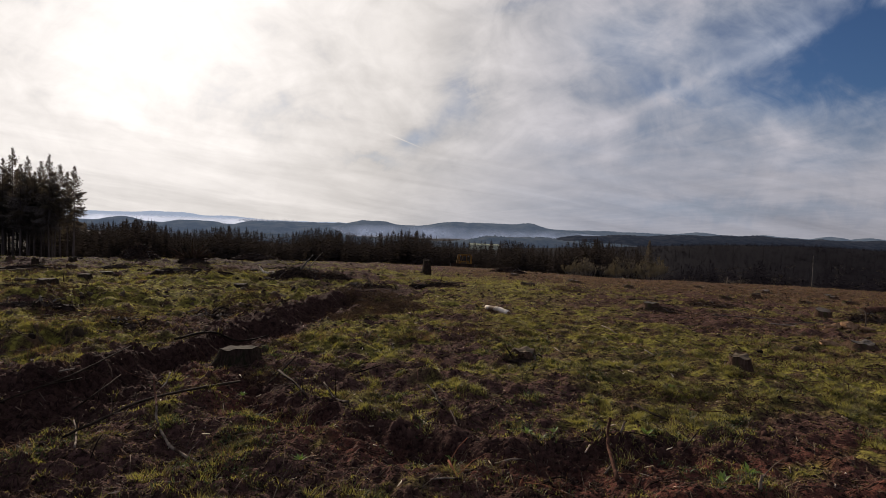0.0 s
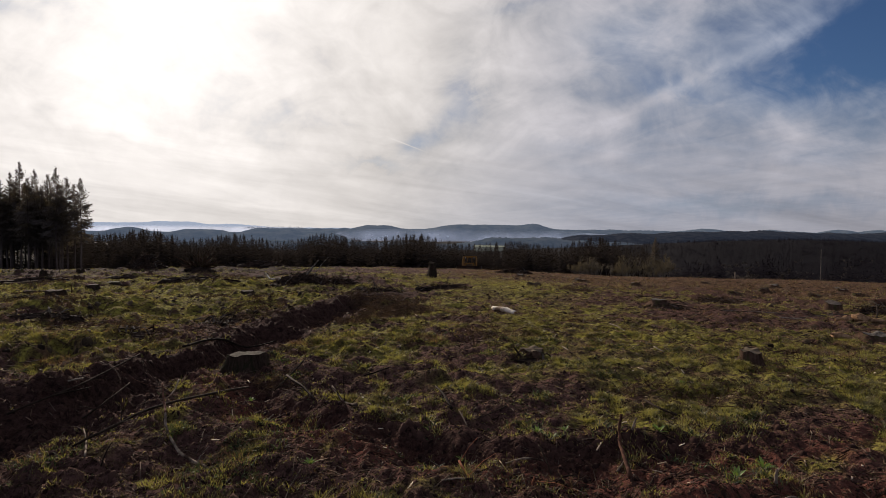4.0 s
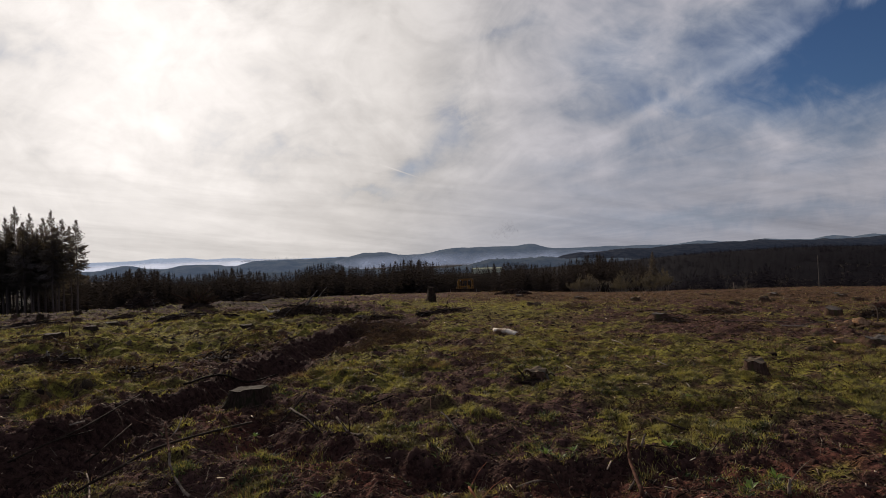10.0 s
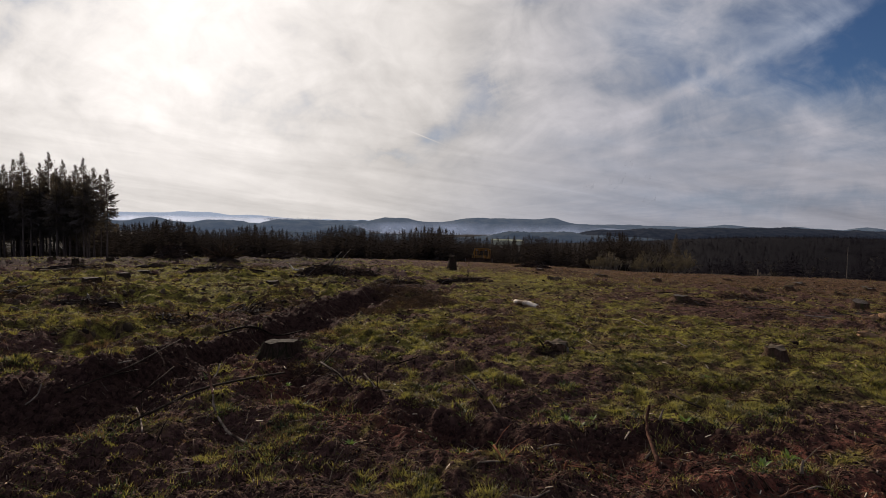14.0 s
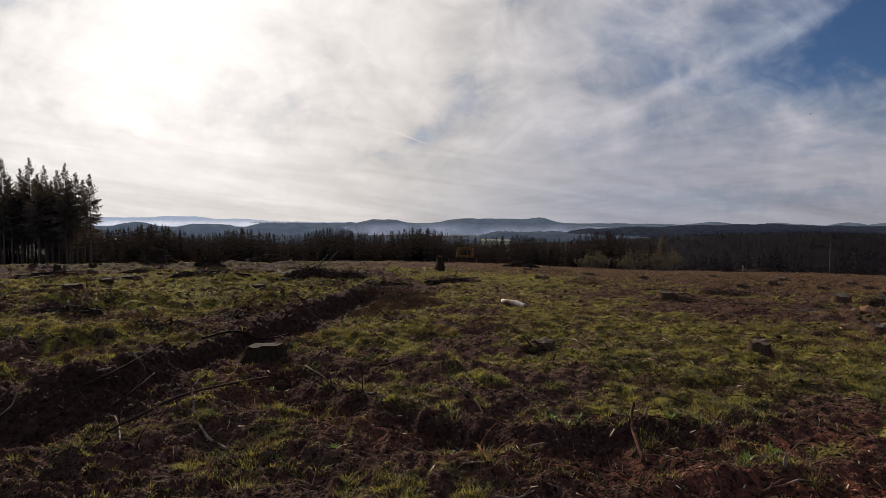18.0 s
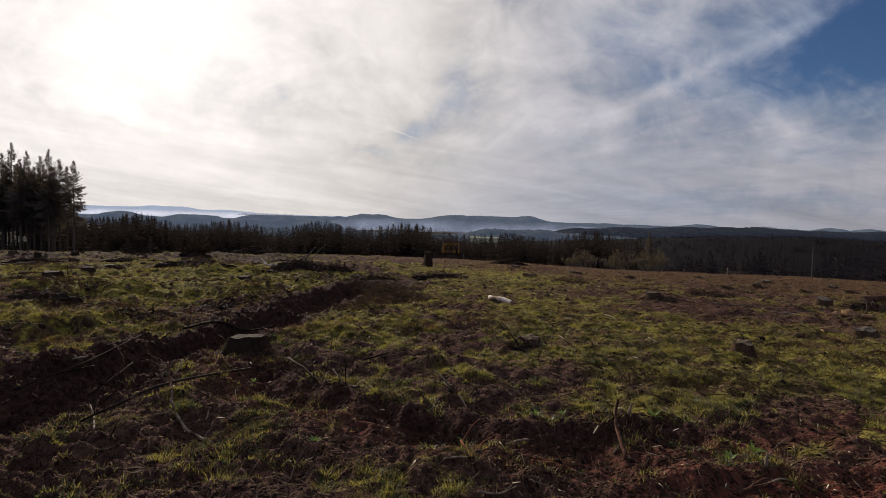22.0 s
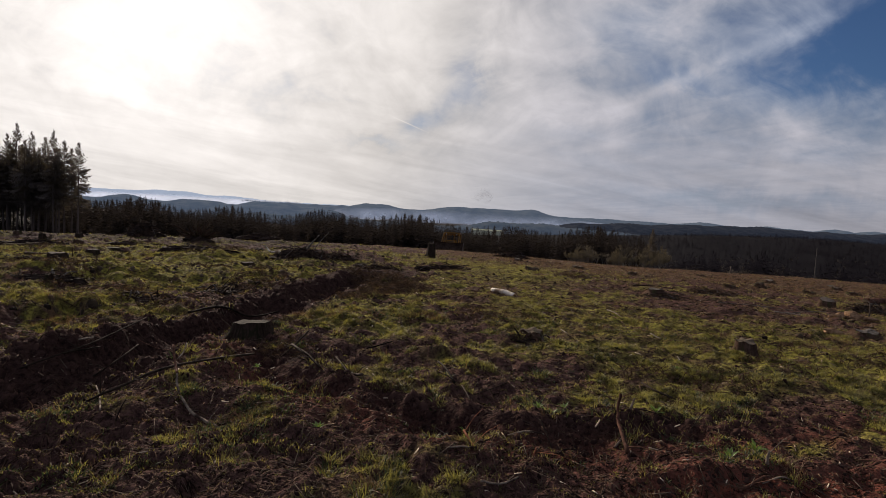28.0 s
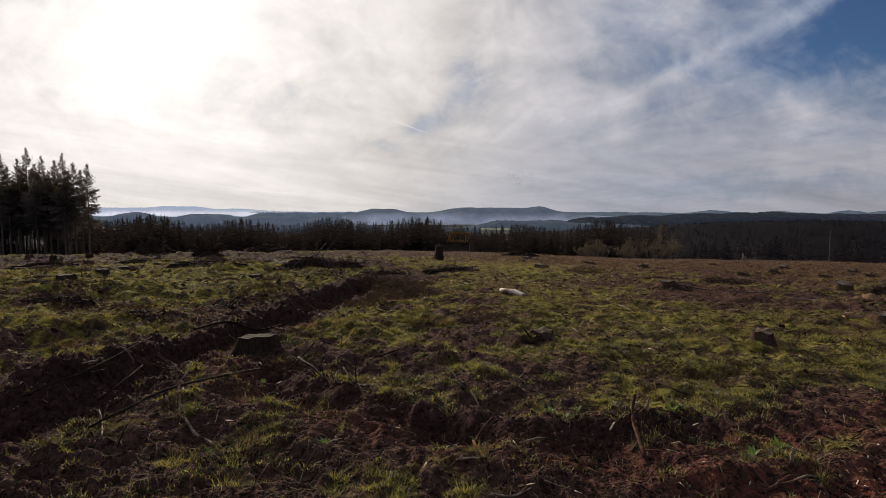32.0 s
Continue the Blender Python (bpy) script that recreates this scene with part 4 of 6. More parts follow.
NEAR_STICKS = [
    ([(1.62, 4.48, 0.26), (1.59, 4.43, 0.12), (1.57, 4.30, 0.07), (1.50, 3.93, 0.0)], 0.020, 0.031, RED_STICK, "crooked brown branch across the curved furrow", 2),
    ([(1.55, 4.18, 0.05), (1.47, 4.12, 0.0)], 0.015, 0.013, PATCHY, "broken pale fork of a brown branch", 0),
    ([(-2.92, 4.45, 0.02), (-2.75, 4.68, 0.09), (-2.53, 5.20, 0.11), (-2.15, 6.32, 0.03)], 0.017, 0.026, STICK, "long dark branch propped over churned soil", 4),
    ([(-2.82, 5.83, 0.01), (-2.81, 5.93, 0.03), (-2.84, 6.07, 0.08)], 0.010, 0.016, WHITE_STICK, "short bleached white stick by the furrow", 0),
    ([(-2.54, 5.15, 0.33), (-2.42, 4.95, 0.26), (-2.30, 4.74, 0.17)], 0.017, 0.021, RED_STICK, "dark upper end of a leaning branch", 1),
    ([(-2.30, 4.74, 0.17), (-2.27, 4.68, 0.12), (-2.19, 4.60, 0.05), (-2.00, 4.44, 0.02), (-1.73, 4.29, 0.01)], 0.017, 0.023, PATCHY, "curved pale branch with peeling bark", 2),
    ([(-3.10, 4.86, 0.10), (-2.87, 4.55, 0.05), (-2.62, 4.16, 0.0)], 0.012, 0.016, PATCHY, "thin forked bleached stick", 1),
    ([(-4.24, 4.92, 0.0), (-4.19, 5.0, 0.05), (-4.16, 5.03, 0.13)], 0.014, 0.010, WHITE_STICK, "bent pale stick on a dark bank", 0),
    ([(-4.00, 5.12, 0.03), (-3.83, 5.45, 0.07), (-3.70, 5.87, 0.10)], 0.018, 0.014, STICK, "long thin branch along the furrow bank", 3),
    ([(-3.88, 5.57, 0.05), (-3.74, 5.90, 0.12), (-3.78, 6.95, 0.08)], 0.020, 0.014, STICK, "grey-brown branch on the crest of the furrow bank", 3),
    ([(-3.84, 5.72, 0.09), (-3.77, 5.86, 0.13)], 0.014, 0.011, WHITE_STICK, "pale splinter on the furrow bank", 0),
    ([(-3.45, 5.36, 0.03), (-3.29, 5.53, 0.12), (-3.36, 6.01, 0.20)], 0.017, 0.012, STICK, "dark stick leaning across the furrow", 1),
    ([(-3.68, 7.9, 0.06), (-3.52, 8.75, 0.10), (-3.25, 9.3, 0.08), (-2.65, 9.0, 0.05)], 0.034, 0.022, STICK, "dark root along the furrow's edge", 3),
    ([(-1.78, 6.62, 0.05), (-1.45, 5.97, 0.08), (-1.20, 5.60, 0.0)], 0.030, 0.022, STICK, "dead twiggy branch in turf", 6),
    ([(-1.18, 6.42, 0.04), (-0.92, 5.80, 0.05), (-0.71, 5.31, 0.02)], 0.022, 0.028, STICK, "dark branch half sunk in turf", 4),
    ([(-1.62, 6.80, 0.16), (-1.70, 6.62, 0.10), (-1.84, 6.35, 0.0)], 0.022, 0.016, STICK, "forked dead branch in turf", 4),
    ([(0.06, 6.30, 0.05), (0.15, 5.78, 0.06), (0.23, 5.44, 0.02)], 0.016, 0.024, STICK, "straight brown stick in turf", 2),
    ([(0.31, 5.43, 0.03), (0.37, 4.85, 0.01)], 0.013, 0.010, STICK, "small brown stick in turf", 1),
    ([(-0.87, 6.88, 0.02), (-0.70, 6.98, 0.05), (-0.56, 7.08, 0.05)], 0.018, 0.013, STICK, "short dark stick in turf", 1),
    ([(2.31, 5.75, 0.05), (2.37, 5.50, 0.05), (2.51, 5.34, 0.02)], 0.017, 0.021, STICK, "knotty stick on grass", 2),
    ([(2.09, 3.46, 0.0), (2.26, 3.56, 0.02), (2.36, 3.62, 0.0)], 0.022, 0.017, RED_STICK, "thick brown root on red soil", 1),
    ([(2.31, 3.57, 0.0), (2.45, 3.58, 0.01), (2.57, 3.63, 0.0)], 0.012, 0.009, PATCHY, "thin brown stick on red soil", 0),
    ([(0.12, 3.77, 0.0), (0.22, 3.77, 0.02), (0.34, 3.73, 0.01)], 0.011, 0.014, PATCHY, "short pale stick on bare soil", 2),
    ([(0.25, 3.92, 0.07), (0.27, 3.84, 0.04), (0.32, 3.76, 0.0)], 0.018, 0.013, RUST, "splintered red-orange stick on bare soil", 2),
    ([(1.76, 4.61, 0.0), (1.81, 4.64, 0.10)], 0.017, 0.014, PATCHY, "short pale peg of wood in dark soil", 0),
    ([(0.75, 3.75, 0.0), (0.77, 3.77, 0.07)], 0.018, 0.008, RUST, "torn orange splinter standing in soil", 1),
    ([(2.46, 3.76, 0.0), (2.47, 3.77, 0.09)], 0.026, 0.012, PATCHY, "torn pale splinter standing in red soil", 1),
    ([(-0.45, 4.30, 0.01), (-0.19, 4.45, 0.02)], 0.013, 0.010, RED_STICK, "dark red stick on bare soil", 1),
    ([(0.62, 4.18, 0.02), (0.78, 4.20, 0.03), (0.92, 4.20, 0.02)], 0.010, 0.013, PATCHY, "pale broken stick below the curved bank", 1),
    ([(0.93, 3.85, 0.02), (1.05, 3.96, 0.03), (1.18, 4.05, 0.02)], 0.011, 0.008, STICK, "grey stick below the curved bank", 1),
    ([(0.34, 3.39, 0.0), (0.47, 3.42, 0.02), (0.60, 3.47, 0.0)], 0.015, 0.011, PATCHY, "grey stick on red soil and grass", 1),
    ([(2.29, 4.55, 0.0), (2.42, 4.66, 0.07), (2.56, 4.80, 0.14)], 0.010, 0.007, STICK, "thin twig leaning on a dark bank", 1),
    ([(-2.47, 4.12, 0.0), (-2.44, 4.14, 0.10), (-2.42, 4.18, 0.15)], 0.010, 0.006, STICK, "thin upright twig in churned soil", 0),
    ([(3.63, 8.76, 0.02), (3.72, 8.55, 0.0)], 0.017, 0.013, WHITE_STICK, "short pale stick in grass", 0),
    ([(2.17, 8.95, 0.04), (2.2, 8.6, 0.0)], 0.014, 0.010, WHITE_STICK, "thin pale stick in grass", 0),
    ([(3.70, 11.2, 0.02), (3.74, 10.85, 0.03), (3.80, 10.5, 0.0)], 0.020, 0.014, WHITE_STICK, "pale broken stick in turf", 2),
]
for k, (pts, r0, r1, mat, label, twigs) in enumerate(NEAR_STICKS):
    limb("branch", pts, 0.85 * r0, 0.85 * r1, mat, label, lift=0.014, twigs=twigs, seed=3 + k, group=FALLEN)
limb("branch", [(8.3, 12.75, 0.02), (8.65, 12.7, 0.04), (8.95, 12.6, 0.0)], 0.0240, 0.0176, WHITE_STICK, "bleached branch in turf", lift=0.02, twigs=2, seed=24, group=FALLEN)
limb("branch", [(5.9, 14.6, 0.05), (6.3, 14.5, 0.12), (7.1, 14.2, 0.05), (7.9, 13.9, 0.0)], 0.0140, 0.0110, STICK, "long grey branch over a stump", lift=0.03, twigs=5, seed=25, group=FALLEN)
limb("branch", [(5.8, 15.3, 0.17), (6.3, 15.25, 0.25), (6.9, 15.2, 0.16)], 0.0180, 0.0110, STICK, "arched dark branch over a stump", lift=0.02, twigs=3, seed=26, group=FALLEN)
limb("branch", [(7.2, 14.3, 0.02), (8.6, 13.9, 0.05), (9.6, 13.9, 0.02)], 0.0176, 0.0096, GREY_WOOD, "grey stick in turf", lift=0.03, twigs=2, seed=27, group=FALLEN)
limb("branch", [(6.9, 21.9, 0.05), (7.25, 22.2, 0.26)], 0.0220, 0.0140, STICK, "broken branch leaning up from dry grass", lift=0.02, twigs=2, seed=28, group=FALLEN)
limb("branch", [(0.2, 20.8, 0.05), (0.9, 21.3, 0.16), (1.4, 21.6, 0.18)], 0.0250, 0.0150, STICK, "brown branch on a churned mound", lift=0.03, twigs=5, seed=29, group=FALLEN)
limb("branch", [(-0.6, 20.6, 0.05), (0.2, 20.6, 0.12), (1.0, 20.9, 0.1)], 0.0250, 0.0150, STICK, "dark branch on a churned mound", lift=0.03, twigs=5, seed=31, group=FALLEN)
limb("branch", [(9.0, 13.3, 0.02), (9.6, 13.4, 0.05), (10.4, 13.2, 0.1)], 0.0160, 0.0112, GREY_WOOD, "grey branch beside split wood", lift=0.03, twigs=3, seed=32, group=FALLEN)
limb("branch", [(10.7, 12.8, 0.02), (11.6, 13.9, 0.2), (12.4, 15.0, 0.25)], 0.0280, 0.0160, STICK, "dark branch behind split wood", lift=0.03, twigs=5, seed=33, group=FALLEN)


# thin dead twigs strewn along the furrow and over the turned soil
rng = random.Random(77)
for k in range(26):
    x, y = [(-3.3, 6.6), (-2.9, 8.2), (-2.4, 9.8), (-1.2, 6.4), (-3.4, 4.2), (1.2, 4.4), (0.2, 5.2), (2.2, 3.4), (-1.6, 4.6), (3.0, 5.0), (-5.0, 8.0), (4.2, 9.5), (-6.2, 12.0)][k % 13]
    x, y, a, ln = x + rng.gauss(0, 0.45), y + rng.gauss(0, 0.35), rng.random() * 6.28, rng.uniform(0.05, 0.20) * (1 + y * 0.05)
    c, s_ = math.cos(a) * ln, math.sin(a) * ln
    limb("branch", [(x - c, y - s_, 0.0), (x + 0.1 * s_, y - 0.1 * c, rng.uniform(0.01, 0.05)), (x + c, y + s_, rng.uniform(0.0, 0.06))], 0.0050, 0.0080, (STICK, RED_STICK)[k % 3 == 1], "thin dead brown twig on turned soil", lift=0.012, sides=5, twigs=2, seed=300 + k, group="twigs on the soil")


def split_wood(x, y, ln, wd, turn, seed, lean=10):
    """A torn block: a thick wedge with one splintered end and splinters on its face."""
    rng = random.Random(seed)
    ob = thing("split_wood", pose(x, y, h(x, y) + 0.01, lean, -8, turn), "torn orange-brown slab of split wood", "wood", "split wood by the stump")
    sides, rings, s = 9, 7, Shape()
    for i in range(rings):
        u = i / (rings - 1)
        fat = 0.55 + 0.45 * math.sin(math.pi * min(1.0, 0.25 + u * 0.9)) - 0.25 * (u > 0.9)
        for k in range(sides):
            t = 2 * math.pi * k / sides
            jag = (rng.uniform(-0.16, 0.16) if i in (0, rings - 1) else rng.uniform(-0.02, 0.02)) * ln
            s.v.append(((u - 0.5) * ln + jag, wd * 0.5 * fat * math.cos(t) * rng.uniform(0.85, 1.15), wd * 0.68 * fat * (1 + math.sin(t) * (0.95 if math.sin(t) < 0 else 0.7)) * rng.uniform(0.88, 1.12)))
    for i in range(rings - 1):
        s.f += [(i * sides + k, i * sides + (k + 1) % sides, (i + 1) * sides + (k + 1) % sides, (i + 1) * sides + k) for k in range(sides)]
    s.f += [tuple(range(sides - 1, -1, -1)), tuple(range((rings - 1) * sides, rings * sides))]
    part("block", s, SPLIT_WOOD, ob)
    for k in range(5):
        c = Vector((rng.uniform(-0.3, 0.4) * ln, rng.uniform(-0.4, 0.4) * wd, wd * rng.uniform(0.3, 0.7)))
        d = Vector((rng.uniform(0.2, 0.45) * ln, rng.uniform(-0.15, 0.15) * wd, rng.uniform(0, 0.25) * wd))
        part("splinter", Shape().tube([c - d * 0.3, c + d * 0.5, c + d], [wd * 0.09, wd * 0.06, 0.003], 4), SPLIT_WOOD, ob)


split_wood(10.04, 12.9, 0.32, 0.17, 10, 1, 30)
split_wood(10.36, 12.8, 0.34, 0.22, -35, 2, 45)
split_wood(9.80, 12.75, 0.30, 0.08, 5, 3)
split_wood(10.58, 12.6, 0.28, 0.11, -25, 4, 20)
split_wood(10.18, 12.6, 0.32, 0.06, 15, 7)
split_wood(7.78, 10.15, 0.30, 0.14, -15, 5, 35)
split_wood(8.02, 10.2, 0.28, 0.08, 15, 6)


# ---- slash piles and the upturned root ----
def slash_pile(x, y, rx, ry, hh, sticks, seed, label, spread=1.0):
    rng = random.Random(seed)
    ob = thing("slash_pile", pose(x, y, h_near(x, y)), label, "brush pile", "slash piles")
    base = h_near(x, y)
    core = Shape()
    n, m = 26, 9
    for i in range(m):
        f = i / (m - 1)
        for s in range(n):
            t = 2 * math.pi * s / n
            k = (1 - f) ** 0.6 * (0.70 + 0.50 * rng.random())
            gx, gy = rx * k * math.cos(t), ry * k * math.sin(t)
            core.v.append((gx, gy, (h_near(x + gx, y + gy) - base if i < 2 else 0) + hh * f * (0.30 + 0.55 * rng.random()) - (0.12 if i == 0 else 0)))
    for i in range(m - 1):
        for s in range(n):
            q, e = i * n + s, i * n + (s + 1) % n
            core.f.append((q, e, e + n, q + n))
    core.f.append(tuple(range((m - 1) * n, m * n)))
    part("brush_mound", core, BRUSH, ob, "dark packed soil and brush")
    for k in range(sticks):
        a, f = rng.random() * 6.28, rng.random() ** 0.5 * 0.85
        c = Vector((rx * f * math.cos(a), ry * f * math.sin(a), hh * (1 - f) * 0.9 + 0.05))
        d = Vector((rng.uniform(-1, 1), rng.uniform(-1, 1), rng.uniform(-0.1, 0.75) * spread)).normalized() * rng.uniform(0.2, 0.55) * (0.5 + hh)
        r = rng.uniform(0.007, 0.022)
        part("stick", Shape().tube([c - d * 0.5, c + Vector((0, 0, 0.04)), c + d * 0.6], [r, r * 0.8, r * 0.4], 5), (STICK, STICK, BARK, GREY_WOOD)[k % 4], ob)
    tangle = Shape()
    for k in range(6 * sticks):
        a, f = rng.random() * 6.28, rng.random() ** 0.6
        c = Vector((rx * f * math.cos(a), ry * f * math.sin(a), hh * (1 - f ** 1.5) * rng.uniform(0.2, 0.9)))
        c.z += h_near(x + c.x, y + c.y) - base
        d = Vector((rng.uniform(-1, 1), rng.uniform(-1, 1), rng.uniform(-0.25, 0.7) * spread)).normalized() * rng.uniform(0.12, 0.38) * (0.6 + 0.7 * hh)
        q = 0.0035 + 0.00030 * y
        tangle.tube([c - d * 0.5, c + d * 0.1 + Vector((rng.uniform(-0.03, 0.03), rng.uniform(-0.03, 0.03), 0.02)), c + d * 0.6], [q, q * 0.8, q * 0.3], 3, cap=False)
    tagged(part("twig_tangle", tangle, LITTER, ob, "tangle of thin dead twigs"), kind="stuff")
    return ob


slash_pile(-5.6, 22.4, 1.45, 0.8, 0.62, 70, 1, "brush pile of dark branches with two poles sticking out")
slash_pile(-4.1, 22.6, 0.9, 0.5, 0.42, 40, 2, "low brush pile of dark roots")
slash_pile(-20.4, 37.0, 1.5, 0.8, 1.25, 70, 3, "tall dark heap of brush near the forest edge")
slash_pile(-14.6, 44.0, 2.4, 0.9, 0.7, 60, 4, "long low heap of brush on the crest")
slash_pile(5.8, 40.5, 1.5, 0.5, 0.45, 44, 5, "pale tangle of sticks on the crest", 1.4)
slash_pile(9.2, 17.0, 0.9, 0.5, 0.12, 26, 6, "flat scatter of grey brush in turf")
slash_pile(11.9, 14.2, 0.8, 0.6, 0.25, 24, 7, "brown brush behind a stump")
slash_pile(0.3, 20.9, 1.3, 0.5, 0.3, 40, 8, "churned mound of soil and branches")
slash_pile(-2.1, 19.0, 1.2, 0.5, 0.32, 36, 9, "churned mound of soil and roots")
slash_pile(-1.5, 14.8, 0.55, 0.35, 0.14, 14, 10, "torn brush on the furrow's edge")
slash_pile(-4.4, 11.5, 0.8, 0.4, 0.12, 22, 11, "low brush along the furrow bank")
slash_pile(-10.2, 15.6, 0.8, 0.4, 0.15, 14, 12, "low brush beside a stump")
slash_pile(1.5, 7.9, 0.32, 0.16, 0.035, 6, 14, "torn soil and roots round a low stump")
slash_pile(6.5, 14.85, 0.6, 0.3, 0.06, 9, 15, "dark soil and sticks round a flat stump")
slash_pile(-15.2, 26.0, 1.2, 0.4, 0.2, 16, 13, "low brush in rough turf")
limb("branch", [(-5.5, 22.3, 0.3), (-5.2, 22.3, 0.75), (-4.95, 22.2, 1.05)], 0.0360, 0.0280, GREY_WOOD, "grey pole sticking out of a brush pile", lift=0.0, seed=40, group="poles in the brush")
limb("branch", [(-5.3, 22.5, 0.3), (-4.9, 22.5, 0.8), (-4.6, 22.4, 1.1)], 0.0280, 0.0240, GREY_WOOD, "thin pole sticking out of a brush pile", lift=0.0, seed=41, group="poles in the brush")
limb("branch", [(-7.2, 22.2, 0.4), (-6.9, 22.1, 0.3), (-6.5, 22.0, 0.25)], 0.0400, 0.0400, PALE_WOOD, "pale sawn piece on a brush pile", lift=0.0, seed=42)


def bracken(x, y, r, hh, stems, seed):
    """A clump of dead, arching stems."""
    rng = random.Random(seed)
    ob = thing("dead_bracken", pose(x, y, h_near(x, y)), "tangled clump of dead brown bracken", "plant", "dead bracken")
    s, fr = Shape(), Shape()
    for k in range(stems):
        a, q = rng.random() * 6.28, rng.random() ** 0.5 * r
        p = Vector((q * math.cos(a), q * math.sin(a), 0))
        p.z = h_near(x + p.x, y + p.y) - h_near(x, y)
        d = Vector((rng.gauss(0, 0.5), rng.gauss(0, 0.5), rng.uniform(0.5, 1.0)))
        ln = hh * rng.uniform(0.5, 1.2)
        e = p + d * ln * 0.6
        f = e + Vector((d.x, d.y, rng.uniform(-0.7, 0.1))) * ln * 0.7
        w_ = 0.004 + 0.0009 * y * 0.3
        s.tube([p, e, f], [w_, w_ * 0.8, w_ * 0.3], 3, cap=False)
        for j in range(5):
            c = e.lerp(f, rng.random())
            t = Vector((rng.uniform(-1, 1), rng.uniform(-1, 1), rng.uniform(-0.8, 0.3))) * hh * 0.28
            fr.face([c + Vector((0, 0, w_)), c - Vector((0, 0, w_)), c + t])
    tagged(part("stem_tangle", s, BRACKEN, ob), kind="stuff")
    tagged(part("frond_tangle", fr, BRACKEN, ob, "withered brown fronds"), kind="stuff")


for k, (bx, by, br, bh, bn) in enumerate([(-1.9, 15.6, 0.9, 0.32, 110), (-1.0, 15.2, 0.7, 0.28, 80), (-4.6, 13.3, 0.8, 0.3, 90), (-3.9, 11.8, 0.6, 0.25, 70), (9.4, 17.6, 0.8, 0.3, 90), (4.9, 6.9, 0.55, 0.20, 40), (6.3, 7.3, 0.6, 0.20, 45),
                                            (-1.2, 12.6, 0.7, 0.26, 180), (-1.7, 11.6, 0.6, 0.28, 160), (-1.1, 13.7, 0.7, 0.3, 200), (-1.8, 14.7, 0.8, 0.34, 220), (-0.5, 12.9, 0.5, 0.22, 110), (3.4, 6.2, 0.6, 0.16, 120), (5.4, 8.2, 0.7, 0.18, 50), (0.9, 9.6, 0.5, 0.16, 90), (-6.4, 10.6, 0.6, 0.2, 100), (-8.8, 13.0, 0.8, 0.24, 140), (2.6, 6.3, 0.4, 0.16, 70), (-2.4, 8.3, 0.4, 0.2, 60), (-7.0, 16.5, 0.8, 0.25, 80), (-1.9, 6.6, 0.35, 0.2, 60), (5.6, 21.5, 0.8, 0.3, 80), (-9.6, 24.5, 1.2, 0.4, 110)]):
    bracken(bx, by, br, bh, bn, 200 + k)


def root_wad(x, y, r, seed):
    rng = random.Random(seed)
    ob = thing("root_wad", on_ground(x, y), "upturned stump with spiky dark roots", "stump")
    s = Shape()
    s.tube([(0, 0, -0.15), (0.05, 0, r * 0.15), (0, 0.05, r * 0.4), (0.1, 0, r * 0.55)], [r * 1.0, r * 0.75, r * 0.45, r * 0.2], 14, rough=0.3, rng=rng)
    part("soil_ball", s, BRUSH, ob)
    for k in range(44):
        a, e = rng.random() * 6.28, rng.uniform(0.05, 1.1)
        d = Vector((math.cos(a) * math.cos(e), math.sin(a) * math.cos(e), math.sin(e)))
        c = Vector((0, 0, r * 0.2)) + d * r * 0.3
        bend = Vector((rng.uniform(-0.25, 0.25), rng.uniform(-0.25, 0.25), rng.uniform(-0.2, 0.2))) * r
        ln = r * rng.uniform(0.6, 1.5) * (1.1 - 0.45 * math.sin(e))
        part("root", Shape().tube([c, c + d * ln * 0.5 + bend, c + d * ln + bend * 0.5], [r * 0.07, r * 0.045, r * 0.012], 5), BARK, ob)


# low windrows of brush over the rough ground below the tall firs
for k, (bx, by, rx, ry, bh) in enumerate([(-13.4, 17.0, 1.7, 0.25, 0.20), (-11.0, 14.1, 1.2, 0.25, 0.16), (-15.8, 21.2, 1.7, 0.3, 0.22), (-9.8, 21.6, 1.8, 0.35, 0.18), (-6.0, 17.4, 1.2, 0.25, 0.12), (-8.4, 11.5, 0.9, 0.25, 0.12),
                                         (-10.6, 12.1, 0.8, 0.2, 0.12), (-4.9, 18.8, 1.2, 0.3, 0.16), (-12.2, 26.2, 2.0, 0.4, 0.24), (-18.0, 25.2, 1.6, 0.35, 0.26), (-8.0, 30.0, 1.8, 0.4, 0.22), (-5.3, 9.6, 0.6, 0.2, 0.08)]):
    slash_pile(bx, by, rx, ry, bh, 12, 60 + k, "low windrow of dark brush in rough turf", 0.6)
    bracken(bx + 0.6, by - 0.5, 0.5 * rx, 0.8 * bh + 0.06, 60, 260 + k)


root_wad(-13.95, 31.0, 0.9, 1)


# ---- trees ----
def ground_z(x, y):
    return float(base_height(np.array(float(x)), np.array(float(y))))


def trunk_shape(seed, hh, r, sides=9, stubs=14):
    rng = random.Random(seed)
    pts = [(0.06 * math.sin(i * 0.9 + seed), 0.06 * math.cos(i * 0.7 + seed), -0.4 + (hh + 0.4) * i / 9) for i in range(10)]
    s = Shape().tube(pts, [r * (1.25 if i == 0 else 1 - 0.095 * i) for i in range(10)], sides, rough=0.05, rng=rng)
    for k in range(stubs):
        z, a = rng.uniform(0.12, 0.5) * hh, rng.random() * 6.28
        d = Vector((math.cos(a), math.sin(a), rng.uniform(-0.4, 0.1)))
        s.tube([Vector((0, 0, z)) + d * r * 0.6, Vector((0, 0, z)) + d * rng.uniform(0.6, 1.8)], [0.035, 0.01], 3, cap=False)
    return s


